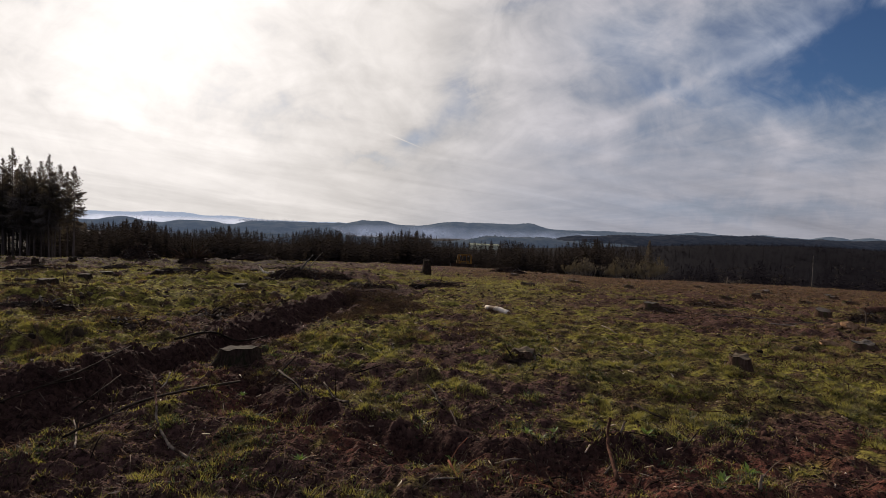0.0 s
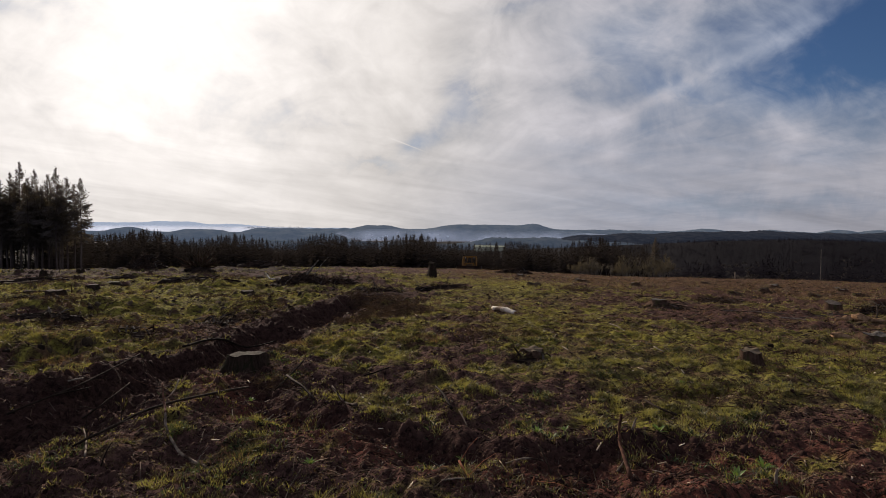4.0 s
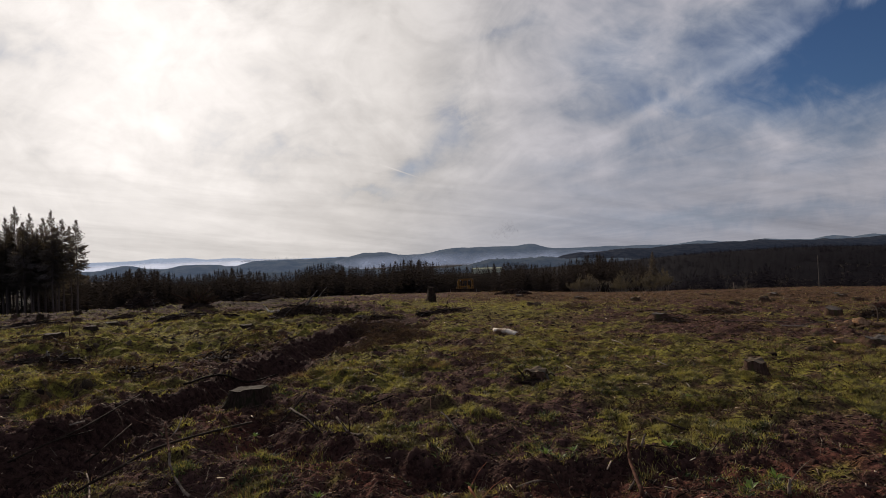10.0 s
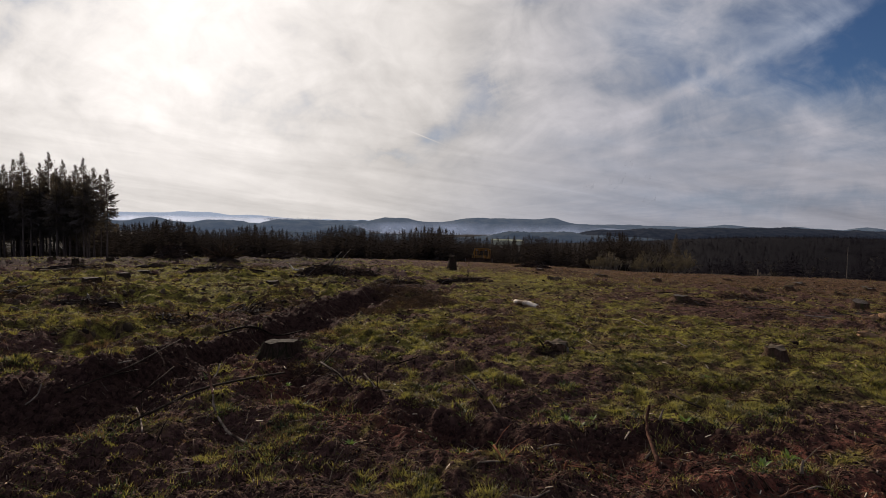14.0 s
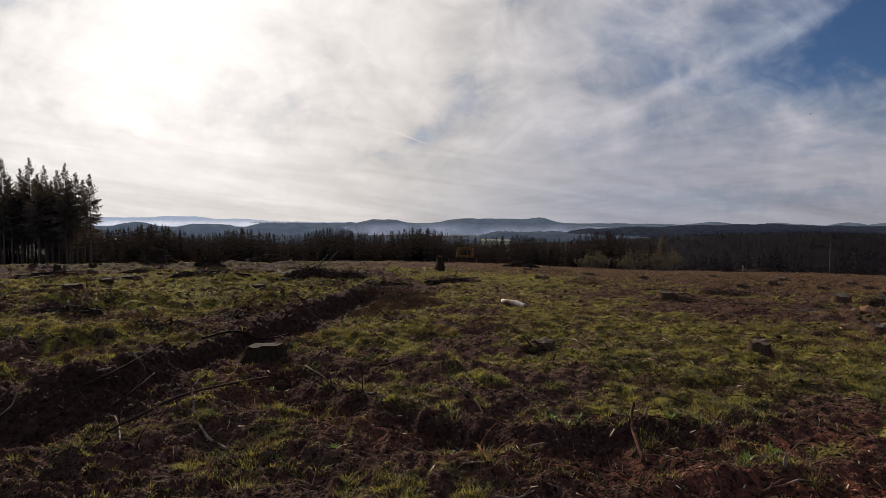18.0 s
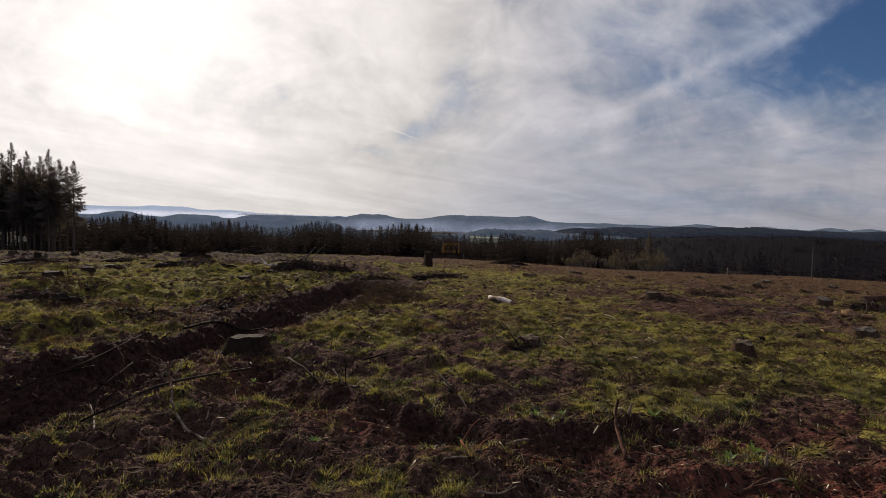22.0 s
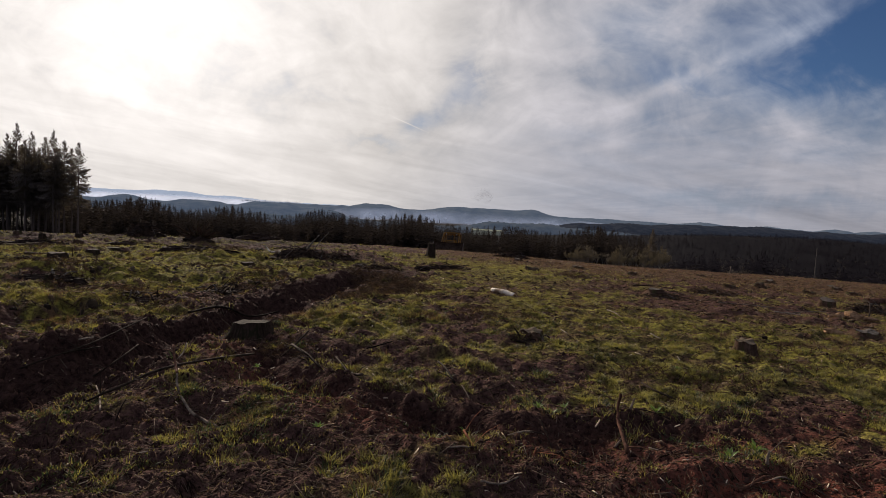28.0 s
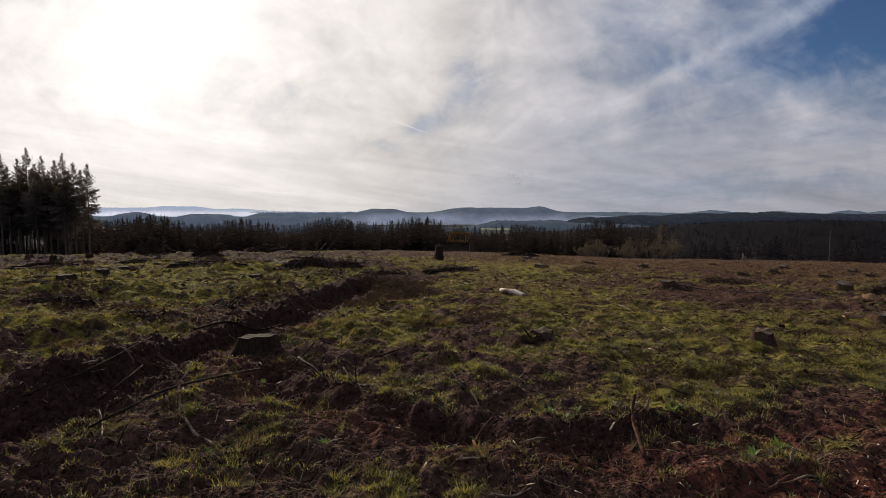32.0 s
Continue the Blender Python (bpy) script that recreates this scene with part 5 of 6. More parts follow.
def spire_crown(seed, top, low, reach):
    """A fir's crown: single boughs up the stem, short and rising at the spire, long and level below, each hung with sprays."""
    rng = random.Random(seed)
    s = Shape()
    z = top - 0.35
    while z > low:
        depth = top - z
        thin = min(1.0, (z - low) / 3.0)
        for b in range(4):
            if rng.random() > 0.40 + 0.55 * thin:
                continue
            a = rng.random() * 6.28
            ln = (min(0.38 * depth + 0.12, reach * 1.22) * rng.uniform(0.55, 1.18)) * (0.75 + 0.25 * thin)
            d = Vector((math.cos(a), math.sin(a), 0))
            side = Vector((-d.y, d.x, 0))
            up = 0.55 - 0.95 * min(1.0, depth / 8.0) + rng.uniform(-0.12, 0.12)
            base = Vector((0, 0, z + rng.uniform(-0.15, 0.15)))
            spine = lambda q: base + d * ln * q + Vector((0, 0, ln * (up * q + 0.25 * q * q)))
            s.face([base + Vector((0, 0, 0.03)), base - Vector((0, 0, 0.03)), spine(0.5)])
            s.face([spine(0.45) + Vector((0, 0, 0.02)), spine(0.45) - Vector((0, 0, 0.02)), spine(1.0)])
            n = max(3, int(ln * 3.2))
            for k in range(n):
                q = 0.18 + 0.82 * (k + rng.random()) / n
                if rng.random() > 0.35 + 0.65 * thin:
                    continue
                c = spine(q)
                sp = (0.32 * ln * (1 - q) + 0.05 + 0.10 * ln) * rng.uniform(0.7, 1.3)
                for sg in (1, -1):
                    tip = c + side * sg * sp + d * sp * 0.7 - Vector((0, 0, sp * rng.uniform(0.15, 0.7)))
                    wd = d * min(0.12, 0.10 * ln + 0.02) + Vector((0, 0, 0.03))
                    s.face([c - wd, c + wd, tip])
                s.face([c - d * 0.05, c + d * 0.05, c + d * 0.05 - Vector((0, 0, sp * rng.uniform(0.5, 1.0)))])
        z -= rng.uniform(0.07, 0.15) + 0.016 * depth
    for t in (Vector((0.05, 0, 0)), Vector((0, 0.05, 0))):
        s.face([Vector((0, 0, top - 0.7)) + t, Vector((0, 0, top - 0.7)) - t, (0, 0, top)])
    return s


TALL = []
for v in range(6):
    top = (17.5, 18.0, 17.0, 18.5, 17.0, 18.0)[v]
    crown = spire_crown(50 + v, top, (6.2, 5.2, 6.8, 5.6, 6.0, 7.0)[v], (2.3, 2.6, 2.1, 2.5, 2.0, 2.4)[v]).mesh("crown", NEEDLES)
    trunk = trunk_shape(60 + v, top - 0.8, 0.24).mesh("trunk", TRUNK, False)
    TALL.append((trunk, crown, top))


def tall_fir(slant, y, v, tip, turn, girth=1.0):
    """A fir in the direction slant (x over y), y metres off, whose tip stands tip (a tangent) above eye level."""
    x = slant * y
    gz = ground_z(x, y)
    s = (1.77 + tip * y - gz) / TALL[v][2]
    ob = thing("fir_tree", pose(x, y, gz, 0, 0, turn), "tall dark fir with a bare lower trunk", "tree", "tall firs at the forest edge")
    ob.scale = (girth, girth, s)
    part("trunk", TALL[v][0], None, ob)
    part("crown", TALL[v][1], None, ob)


rng = random.Random(11)
# the stand's visible edge, and the rows behind it
for k, (slant, tip) in enumerate([(-0.675, 0.097), (-0.687, 0.085), (-0.701, 0.099), (-0.710, 0.083), (-0.721, 0.117), (-0.736, 0.103), (-0.748, 0.083), (-0.761, 0.112), (-0.774, 0.097), (-0.788, 0.127), (-0.807, 0.107), (-0.825, 0.091), (-0.841, 0.126), (-0.858, 0.112),
                                  (-0.878, 0.102), (-0.898, 0.124), (-0.917, 0.113), (-0.936, 0.118), (-0.957, 0.105), (-0.98, 0.12)]):
    tall_fir(slant, 111 + 1.7 * (k * 7 % 4), (0, 2, 4, 2, 1, 5, 4, 3, 0, 1)[k % 10], tip, 40 * k, (0.95, 0.8, 1.0)[k % 3])
for k in range(52):
    row = k % 4
    tall_fir(-0.715 - (k // 4) * 0.021 - row * 0.006 + rng.uniform(-0.006, 0.006), 117 + row * 4 + rng.uniform(-1.2, 1.2), k % 6, rng.uniform(0.050, 0.088), rng.uniform(0, 360))


def spread(mesh_shapes, places, name, mat, label, category):
    """Many far trees as one mesh: each place is (x, y, z, height, width, turn, which)."""
    V, loops, sizes, base = [], [], [], 0
    shapes = [(np.array(s.v), np.concatenate([np.array(f) for f in s.f]), np.array([len(f) for f in s.f])) for s in mesh_shapes]
    for x, y, z, hh, wd, turn, which in places:
        v, f, n = shapes[which]
        c, t = math.cos(turn), math.sin(turn)
        V.append(np.stack([(v[:, 0] * c - v[:, 1] * t) * wd + x, (v[:, 0] * t + v[:, 1] * c) * wd + y, v[:, 2] * hh + z], 1))
        loops.append(f + base)
        sizes.append(n)
        base += len(v)
    loops, sizes = np.concatenate(loops).astype(np.int32), np.concatenate(sizes)
    me = bpy.data.meshes.new(name)
    me.vertices.add(base)
    me.vertices.foreach_set("co", np.concatenate(V).astype(np.float32).ravel())
    me.loops.add(len(loops))
    me.loops.foreach_set("vertex_index", loops)
    me.polygons.add(len(sizes))
    me.polygons.foreach_set("loop_start", (np.cumsum(sizes) - sizes).astype(np.int32))
    me.update(calc_edges=True)
    me.materials.append(mat)
    return tagged(new(name, me), label, category, kind="stuff")


def young_fir(seed, boughs=62, fans=3):
    """A small fir of unit height: single drooping boughs round a thin stem, shorter towards the leader."""
    rng = random.Random(seed)
    s = Shape()
    for i in range(boughs):
        z = 0.04 + 0.93 * (i + rng.random()) / boughs
        ln = (0.215 * (1 - z) ** 0.85 + 0.012) * rng.uniform(0.55, 1.2)
        t = i * 2.4 + rng.uniform(-0.4, 0.4)
        d, side = Vector((math.cos(t), math.sin(t), 0)), Vector((-math.sin(t), math.cos(t), 0))
        base = Vector((0, 0, z))
        droop = rng.uniform(-0.55, 0.05) + 0.6 * z
        tip = base + d * ln + Vector((0, 0, droop * ln))
        s.face([base + Vector((0, 0, 0.012)), base + d * ln * 0.5 + side * ln * 0.40 + Vector((0, 0, (droop - 0.25) * ln * 0.5)), tip, base + d * ln * 0.5 - side * ln * 0.40 + Vector((0, 0, (droop - 0.25) * ln * 0.5))])
        for k in range(fans):
            c = base.lerp(tip, 0.3 + 0.6 * rng.random())
            e = side * rng.choice((-1, 1)) * ln * rng.uniform(0.2, 0.45) + d * ln * 0.25 - Vector((0, 0, ln * rng.uniform(0.1, 0.4)))
            s.face([c + d * ln * 0.12, c - d * ln * 0.12, c + e])
    s.face([(0.007, 0, 0.90), (-0.007, 0, 0.90), (0, 0, 1.02)])
    s.face([(0, 0.007, 0.90), (0, -0.007, 0.90), (0, 0, 1.02)])
    return s


YOUNG_FIRS = [young_fir(80 + v) for v in range(6)]
FAR_FIRS = [young_fir(180 + v, 26, 1) for v in range(6)]


def crest_line(u):
    """How far the young forest's tops stay under eye level, by direction (x over y)."""
    return float(np.interp(u, [-0.72, -0.55, -0.4, -0.2, -0.1, 0.02, 0.12, 0.25, 0.4, 0.5, 0.9], [4, 10, 17, 15, 11, 18, 27, 20, 14, 14, 16]))


def young_forest():
    rng = random.Random(5)
    places = []
    for k in range(2100):
        u = rng.uniform(-0.75, 0.40)
        y = 118 + 75 * rng.random() ** 0.8 + 25 * abs(u)
        x, gz = u * y, ground_z(u * y, y)
        top = 1.75 - y / 934 * (crest_line(u) + 60 * max(0.0, u - 0.3) * rng.random() * 4 + rng.uniform(-9, 16) + 6 * math.sin(u * 37))
        hh = max(5.0, top - gz)
        places.append((x, y, gz - 0.3, hh, hh * rng.uniform(0.75, 1.1), rng.random() * 6.28, k % 6))
    for k in range(260):
        x, y = rng.uniform(-135, -77), rng.uniform(117, 136)
        hh = rng.uniform(5, 9)
        places.append((x, y, ground_z(x, y) - 0.3, hh, hh * rng.uniform(0.8, 1.2), rng.random() * 6.28, k % 6))
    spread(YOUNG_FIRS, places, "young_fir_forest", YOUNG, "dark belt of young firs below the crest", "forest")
    # conifers on the slope across the valley, and in it
    places = []
    for k in range(6000):
        u = rng.uniform(0.30, 1.0)
        y = 330 + 850 * rng.random() ** 1.3
        hh = rng.uniform(4.5, 10) * (0.6 + 0.7 * float(fbm(np.array(u * 17.0 + 3), np.array(y * 0.01), 3)))
        places.append((u * y, y, ground_z(u * y, y) - 0.5, hh, hh * rng.uniform(0.8, 1.7), rng.random() * 6.28, k % 6))
    for k in range(900):
        u = rng.uniform(-0.8, 0.4)
        y = rng.uniform(330, 1300)
        hh = rng.uniform(8, 14)
        places.append((u * y, y, ground_z(u * y, y) - 0.5, hh, hh * rng.uniform(0.8, 1.2), rng.random() * 6.28, k % 6))
    near = []
    for k in range(520):
        u = rng.uniform(0.38, 1.0)
        y = rng.uniform(170, 340)
        gz = ground_z(u * y, y)
        hh = max(4.0, 1.75 - y / 934 * (42 + 40 * rng.random() ** 0.6 + 9 * math.sin(u * 19) + 6 * math.sin(u * 47)) - gz)
        near.append((u * y, y, gz - 0.5, hh, hh * rng.uniform(0.9, 1.6), rng.random() * 6.28, k % 6))
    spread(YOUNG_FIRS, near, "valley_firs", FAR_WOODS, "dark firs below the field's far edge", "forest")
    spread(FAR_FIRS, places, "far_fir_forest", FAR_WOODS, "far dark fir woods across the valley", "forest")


young_forest()


def bare_tree(seed, hh, spread_, levels=4):
    """A leafless broad crown: limbs that fork into fine twigs. Two shapes: trunk and twigs."""
    rng = random.Random(seed)
    wood, twigs = Shape(), Shape()

    def grow(p, d, ln, r, level):
        q = p + d * ln
        mid = p + d * ln * 0.5 + Vector((rng.uniform(-1, 1), rng.uniform(-1, 1), 0)) * ln * 0.06
        if level >= 2:
            wood.tube([p, mid, q], [r, r * 0.85, r * 0.7], 5, cap=False)
        else:
            side = d.orthogonal().normalized() * r * 3.0
            twigs.face([p + side, p - side, q])
            for _ in range(3):
                e = (d + Vector((rng.uniform(-1, 1), rng.uniform(-1, 1), rng.uniform(-0.6, 0.8)))).normalized() * ln * 0.5
                b = p.lerp(q, rng.uniform(0.3, 0.9))
                twigs.face([b + side * 0.8, b - side * 0.8, b + e])
        if level == 0:
            return
        for _ in range(3 if level > 1 else 4):
            e = (d + Vector((rng.uniform(-1, 1), rng.uniform(-1, 1), rng.uniform(-0.15, 0.7))) * spread_).normalized()
            grow(p + d * ln * rng.uniform(0.55, 1.0), e, ln * rng.uniform(0.55, 0.78), r * 0.6, level - 1)

    grow(Vector((0, 0, -0.3)), Vector((0, 0, 1)), hh * 0.42, hh * 0.014, levels)
    return wood, twigs


BARE = []
for v in range(4):
    wd, tw = bare_tree(90 + v, 1.0, 0.6, 5)
    BARE.append((wd, tw))
ALDER_TRUNK = surface("alder_trunk", (0.06, 0.05, 0.042), (0.16, 0.14, 0.12), 1.0, stretch=(1, 1, 0.3))
BARE_MESH = [(a.mesh("trunk", ALDER_TRUNK, False), b.mesh("crown", SCRUB)) for a, b in BARE]
rng = random.Random(21)
for k in range(44):
    u = rng.uniform(0.25, 0.45)
    y = rng.uniform(104, 120)
    x, gz = u * y, ground_z(u * y, y)
    top = 1.75 - y / 934 * rng.uniform(18, 36)
    hh = max(4.0, top - gz) / 1.15
    ob = thing("alder_tree", pose(x, y, gz, 0, 0, rng.uniform(0, 360)), "slender leafless alder with grey-brown twigs", "tree", "bare alders below the field")
    ob.scale = (hh * 0.9, hh * 0.9, hh)
    part("trunk", BARE_MESH[k % 4][0], None, ob)
    part("crown", BARE_MESH[k % 4][1], None, ob)
places = []
FAR_BARE = [bare_tree(190 + v, 1.0, 0.75, 4)[1] for v in range(4)]
for k in range(1500):
    u, y = rng.uniform(0.30, 1.0), 160 + 520 * rng.random() ** 1.3
    if float(fbm(np.array(u * 14.0), np.array(y * 0.012), 3)) < 0.56:
        continue
    hh = rng.uniform(5, 9) + max(0.0, 1.75 - y / 934 * rng.uniform(50, 85) - ground_z(u * y, y) - 8) * (y < 260)
    places.append((u * y, y, ground_z(u * y, y), hh, hh * 1.1, rng.random() * 6.28, k % 4))
PALE_SCRUB = leafy("pale_twigs", (0.022, 0.018, 0.017), (0.105, 0.088, 0.076), 0.1, 0.95)
spread(FAR_BARE, places, "bare_woods", PALE_SCRUB, "leafless grey-brown woods across the valley", "forest")

# the wooded knoll among the blue hills
places = [(-822 + 235 * k / 110 + rng.uniform(-3, 3), 2240 + rng.uniform(-20, 20), 9 + rng.uniform(-2, 1), rng.uniform(6, 14), rng.uniform(18, 30), rng.random() * 6.28, k % 6) for k in range(110)]
spread(FAR_FIRS, places, "knoll_trees", RIDGE_BLUE, "blue-grey trees along a far hilltop", "forest")

# one lone fir and the bare pole that stand above the far edge of the field
x, y = 61.5, 150
gz = ground_z(x, y)
ob = thing("fir_tree", pose(x, y, gz), "lone dark fir beside bare alders", "tree")
ob.scale = (0.66, 0.66, (0.7 - gz) / 18.0)
part("trunk", TALL[1][0], None, ob)
part("crown", spire_crown(71, 18.0, 2.0, 2.8), NEEDLES, ob)
x, y = 101.7, 140
gz = ground_z(x, y)
ob = thing("bare_pole", pose(x, y, gz), "tall bleached bare pole beyond the field", "pole")
part("shaft", Shape().tube([(0, 0, -0.3), (0.02, 0, 5), (-0.02, 0, -2.2 - gz)], [0.10, 0.09, 0.07], 8), GREY_WOOD, ob, flat=False)
part("cap", Shape().tube([(-0.02, 0, -2.2 - gz), (-0.02, 0, -2.1 - gz)], [0.10, 0.09], 8), GREY_WOOD, ob)
ob = thing("marker_post", on_ground(25.9, 46.0), "short white post at the field's edge", "post")
part("shaft", Shape().tube([(0, 0, -0.2), (0, 0, 0.62)], [0.06, 0.05], 8), PALE_CUT, ob, flat=False)
part("cap", Shape().tube([(0, 0, 0.62), (0, 0, 0.65)], [0.06, 0.04], 8), GREY_WOOD, ob)


# ---- bulldozer ----
def bulldozer():
    """Built facing -y, its tracks on z = 0."""
    ob = thing("bulldozer", pose(0, 0, 0), "old yellow crawler bulldozer with a steel blade and open roll cage", "bulldozer")
    T = Matrix.Translation
    for sx in (-1, 1):
        s = Shape()
        n, a, r = 44, 1.15, 0.42
        ring = []
        per = 4 * a + 2 * math.pi * r
        for k in range(n):
            d = per * k / n
            if d < 2 * a:
                ring.append((-a + d, r, 0.0))
            elif d < 2 * a + math.pi * r:
                t = (d - 2 * a) / r
                ring.append((a + r * math.sin(t), r * math.cos(t), t))
            elif d < 4 * a + math.pi * r:
                ring.append((a - (d - 2 * a - math.pi * r), -r, math.pi))
            else:
                t = (d - 4 * a - math.pi * r) / r
                ring.append((-a - r * math.sin(t), -r * math.cos(t), math.pi + t))
        for py_, pz_, t in ring:
            m = T((sx * 0.95, py_, pz_ + r + 0.05)) @ Matrix.Rotation(-t, 4, "X")
            s.block(m @ T((0, 0, -0.03)), 0.50, per / n * 0.92, 0.045)
            s.block(m, 0.50, 0.03, 0.06)
        track = part("track", s, MUD, ob, "muddy steel crawler track")
        part("track_frame", Shape().block(T((sx * 0.95, 0, 0.28)), 0.26, 2.3, 0.34, 0.05), STEEL, track)
        for wy, wr in ((1.12, 0.36), (-1.12, 0.34)):
            part("wheel", Shape().tube([(sx * 0.95 - 0.12, wy, 0.47), (sx * 0.95 + 0.12, wy, 0.47)], [wr, wr], 16), STEEL, track)
        for wy in (-0.75, -0.37, 0.0, 0.37, 0.75):
            part("roller", Shape().tube([(sx * 0.95 - 0.1, wy, 0.19), (sx * 0.95 + 0.1, wy, 0.19)], [0.12, 0.12], 10), STEEL, track)
        part("fender", Shape().block(T((sx * 0.86, 0.35, 1.0)), 0.52, 1.5, 0.06, 0.03), YELLOW, ob)
        part("push_arm", Shape().tube([(sx * 1.34, 0.5, 0.42), (sx * 1.36, -0.9, 0.55), (sx * 1.34, -1.95, 0.8)], [0.10, 0.11, 0.10], 6), YELLOW, ob)
        part("tilt_brace", Shape().tube([(sx * 1.2, -0.9, 0.45), (sx * 1.2, -1.98, 1.3)], [0.05, 0.045], 6), STEEL, ob)
        lift = part("lift_cylinder", Shape().tube([(sx * 0.42, -0.95, 1.45), (sx * 0.46, -1.45, 1.1)], [0.075, 0.075], 8), YELLOW, ob)
        part("rod", Shape().tube([(sx * 0.46, -1.45, 1.1), (sx * 0.48, -1.98, 1.0)], [0.035, 0.035], 8), STEEL, lift)
        lamp = part("headlight", Shape().tube([(sx * 0.62, -0.30, 2.70), (sx * 0.62, -0.44, 2.70)], [0.06, 0.1], 10), BLACK, ob)
        part("lens", Shape().tube([(sx * 0.62, -0.441, 2.70), (sx * 0.62, -0.455, 2.70)], [0.085, 0.08], 10), POLE, lamp)
        for yy, zz in ((-0.22, 1.02), (1.15, 1.02)):
            part("cage_post", Shape().block(T((sx * 0.92, yy, zz)), 0.12, 0.13, 1.82, 0.02), YELLOW, ob)
        part("sweep_bar", Shape().tube([(sx * 0.96, -0.28, 2.80), (sx * 1.02, -0.9, 1.95), (sx * 0.95, -1.45, 1.35)], [0.045, 0.045, 0.045], 6), YELLOW, ob)
        part("side_screen_bar", Shape().block(T((sx * 0.92, 0.45, 1.95)), 0.06, 1.3, 0.08), YELLOW, ob)
        part("side_panel", Shape().block(T((sx * 0.47, -0.85, 0.95)), 0.04, 1.15, 0.5, 0.01), YELLOW, ob)
    part("hull", Shape().block(T((0, 0.15, 0.42)), 1.3, 2.7, 0.55, 0.08), STEEL, ob)
    hood = part("hood", Shape().block(T((0, -0.85, 0.95)), 0.95, 1.3, 0.95, 0.10, 0.93), YELLOW, ob)
    grille = part("radiator_guard", Shape().block(T((0, -1.53, 0.75)), 1.02, 0.10, 1.15, 0.03), YELLOW, ob)
    for k in range(10):
        part("slat", Shape().block(T((0, -1.585, 0.85 + 0.1 * k)), 0.8, 0.02, 0.045), BLACK, grille)
    part("exhaust_stack", Shape().tube([(0.18, -0.75, 1.85), (0.18, -0.75, 2.35), (0.18, -0.68, 2.6)], [0.075, 0.06, 0.06], 10), BLACK, hood, "black exhaust stack")
    part("air_cleaner", Shape().tube([(-0.2, -0.7, 1.85), (-0.2, -0.7, 2.1), (-0.2, -0.7, 2.16)], [0.09, 0.09, 0.14], 12), BLACK, hood)
    part("dashboard", Shape().block(T((0, -0.15, 1.0)), 1.3, 0.18, 1.0, 0.03), YELLOW, ob)
    part("floor_plate", Shape().block(T((0, 0.5, 0.97)), 1.75, 1.5, 0.06), STEEL, ob)
    seat = part("seat", Shape().block(T((0, 0.55, 1.05)), 0.6, 0.55, 0.4, 0.06), BLACK, ob, "black operator's seat")
    part("seat_back", Shape().block(T((0, 0.82, 1.4)), 0.58, 0.14, 0.6, 0.04), BLACK, seat)
    for sx in (-1, 1):
        part("armrest", Shape().block(T((sx * 0.4, 0.5, 1.35)), 0.14, 0.5, 0.12, 0.03), YELLOW, seat)
    part("fuel_tank", Shape().block(T((0, 1.35, 0.9)), 1.35, 0.5, 0.85, 0.08), YELLOW, ob)
    part("cage_roof", Shape().block(T((0, 0.46, 2.84)), 2.02, 1.62, 0.10, 0.06, 0.96), YELLOW, ob, "faded yellow canopy roof")
    for yy in (-0.22, 1.15):
        part("cross_bar", Shape().block(T((0, yy, 2.70)), 1.80, 0.11, 0.12), YELLOW, ob)
    for kx in (-0.32, 0.32):
        part("screen_bar", Shape().block(T((kx, -0.22, 1.85)), 0.07, 0.07, 0.9), YELLOW, ob)
    # the blade: a curved mouldboard with end plates and a cutting edge
    blade = Shape()
    W, prof = 1.75, [(-2.28, 0.42), (-2.12, 0.62), (-2.03, 0.9), (-2.03, 1.2), (-2.10, 1.45), (-2.20, 1.55)]
    for x0 in (-W, W):
        for yy, zz in prof + [(yy + 0.09, zz) for yy, zz in reversed(prof)]:
            blade.v.append((x0, yy, zz))
    n = 2 * len(prof)
    blade.f = [(k, (k + 1) % n, n + (k + 1) % n, n + k) for k in range(n)] + [tuple(range(n - 1, -1, -1)), tuple(range(n, 2 * n))]
    bl = part("blade", blade, MUD, ob, "scuffed steel dozer blade")
    part("cutting_edge", Shape().block(T((0, -2.31, 0.41)), 3.5, 0.05, 0.18), STEEL, bl)
    for sx in (-1, 1):
        part("end_plate", Shape().block(T((sx * 1.76, -2.16, 0.42)), 0.04, 0.32, 1.12), STEEL, bl)
    part("drawbar", Shape().block(T((0, 1.75, 0.45)), 0.5, 0.4, 0.25, 0.04), STEEL, ob)
    return ob


DOZER = bulldozer()


# ---- smoke from its exhaust: nested thin shells of soot that drift apart ----
def smoke_puff(seed, r, n):
    rng = random.Random(seed)
    ob = thing("smoke_puff", pose(0, 0, 0), "thin brown puff of diesel smoke", "smoke", "exhaust smoke")
    billows = []
    for k in range(n):
        rr = r * (0.35 + 0.65 * (k + 1) / n)
        bm = bmesh.new()
        bmesh.ops.create_icosphere(bm, subdivisions=4, radius=1.0)
        bmesh.ops.delete(bm, geom=[v for v in bm.verts if v.co.y > 0.02], context="VERTS")
        for v in bm.verts:
            v.co = Vector((v.co.x * 1.25, v.co.y * 0.6, v.co.z)) * rr * (1 + 0.55 * noise.noise(v.co * 1.4 + Vector((seed * 3, k * 0.35, 0))))
        me = bpy.data.meshes.new("billow")
        bm.to_mesh(me)
        bm.free()
        me.materials.append(SMOKE)
        me.shade_smooth()
        billows.append((part("billow", me, None, ob), Vector((rng.gauss(0, 0.35), rng.uniform(-0.3, 0.3), rng.gauss(0, 0.3))) * r))
    return ob, billows


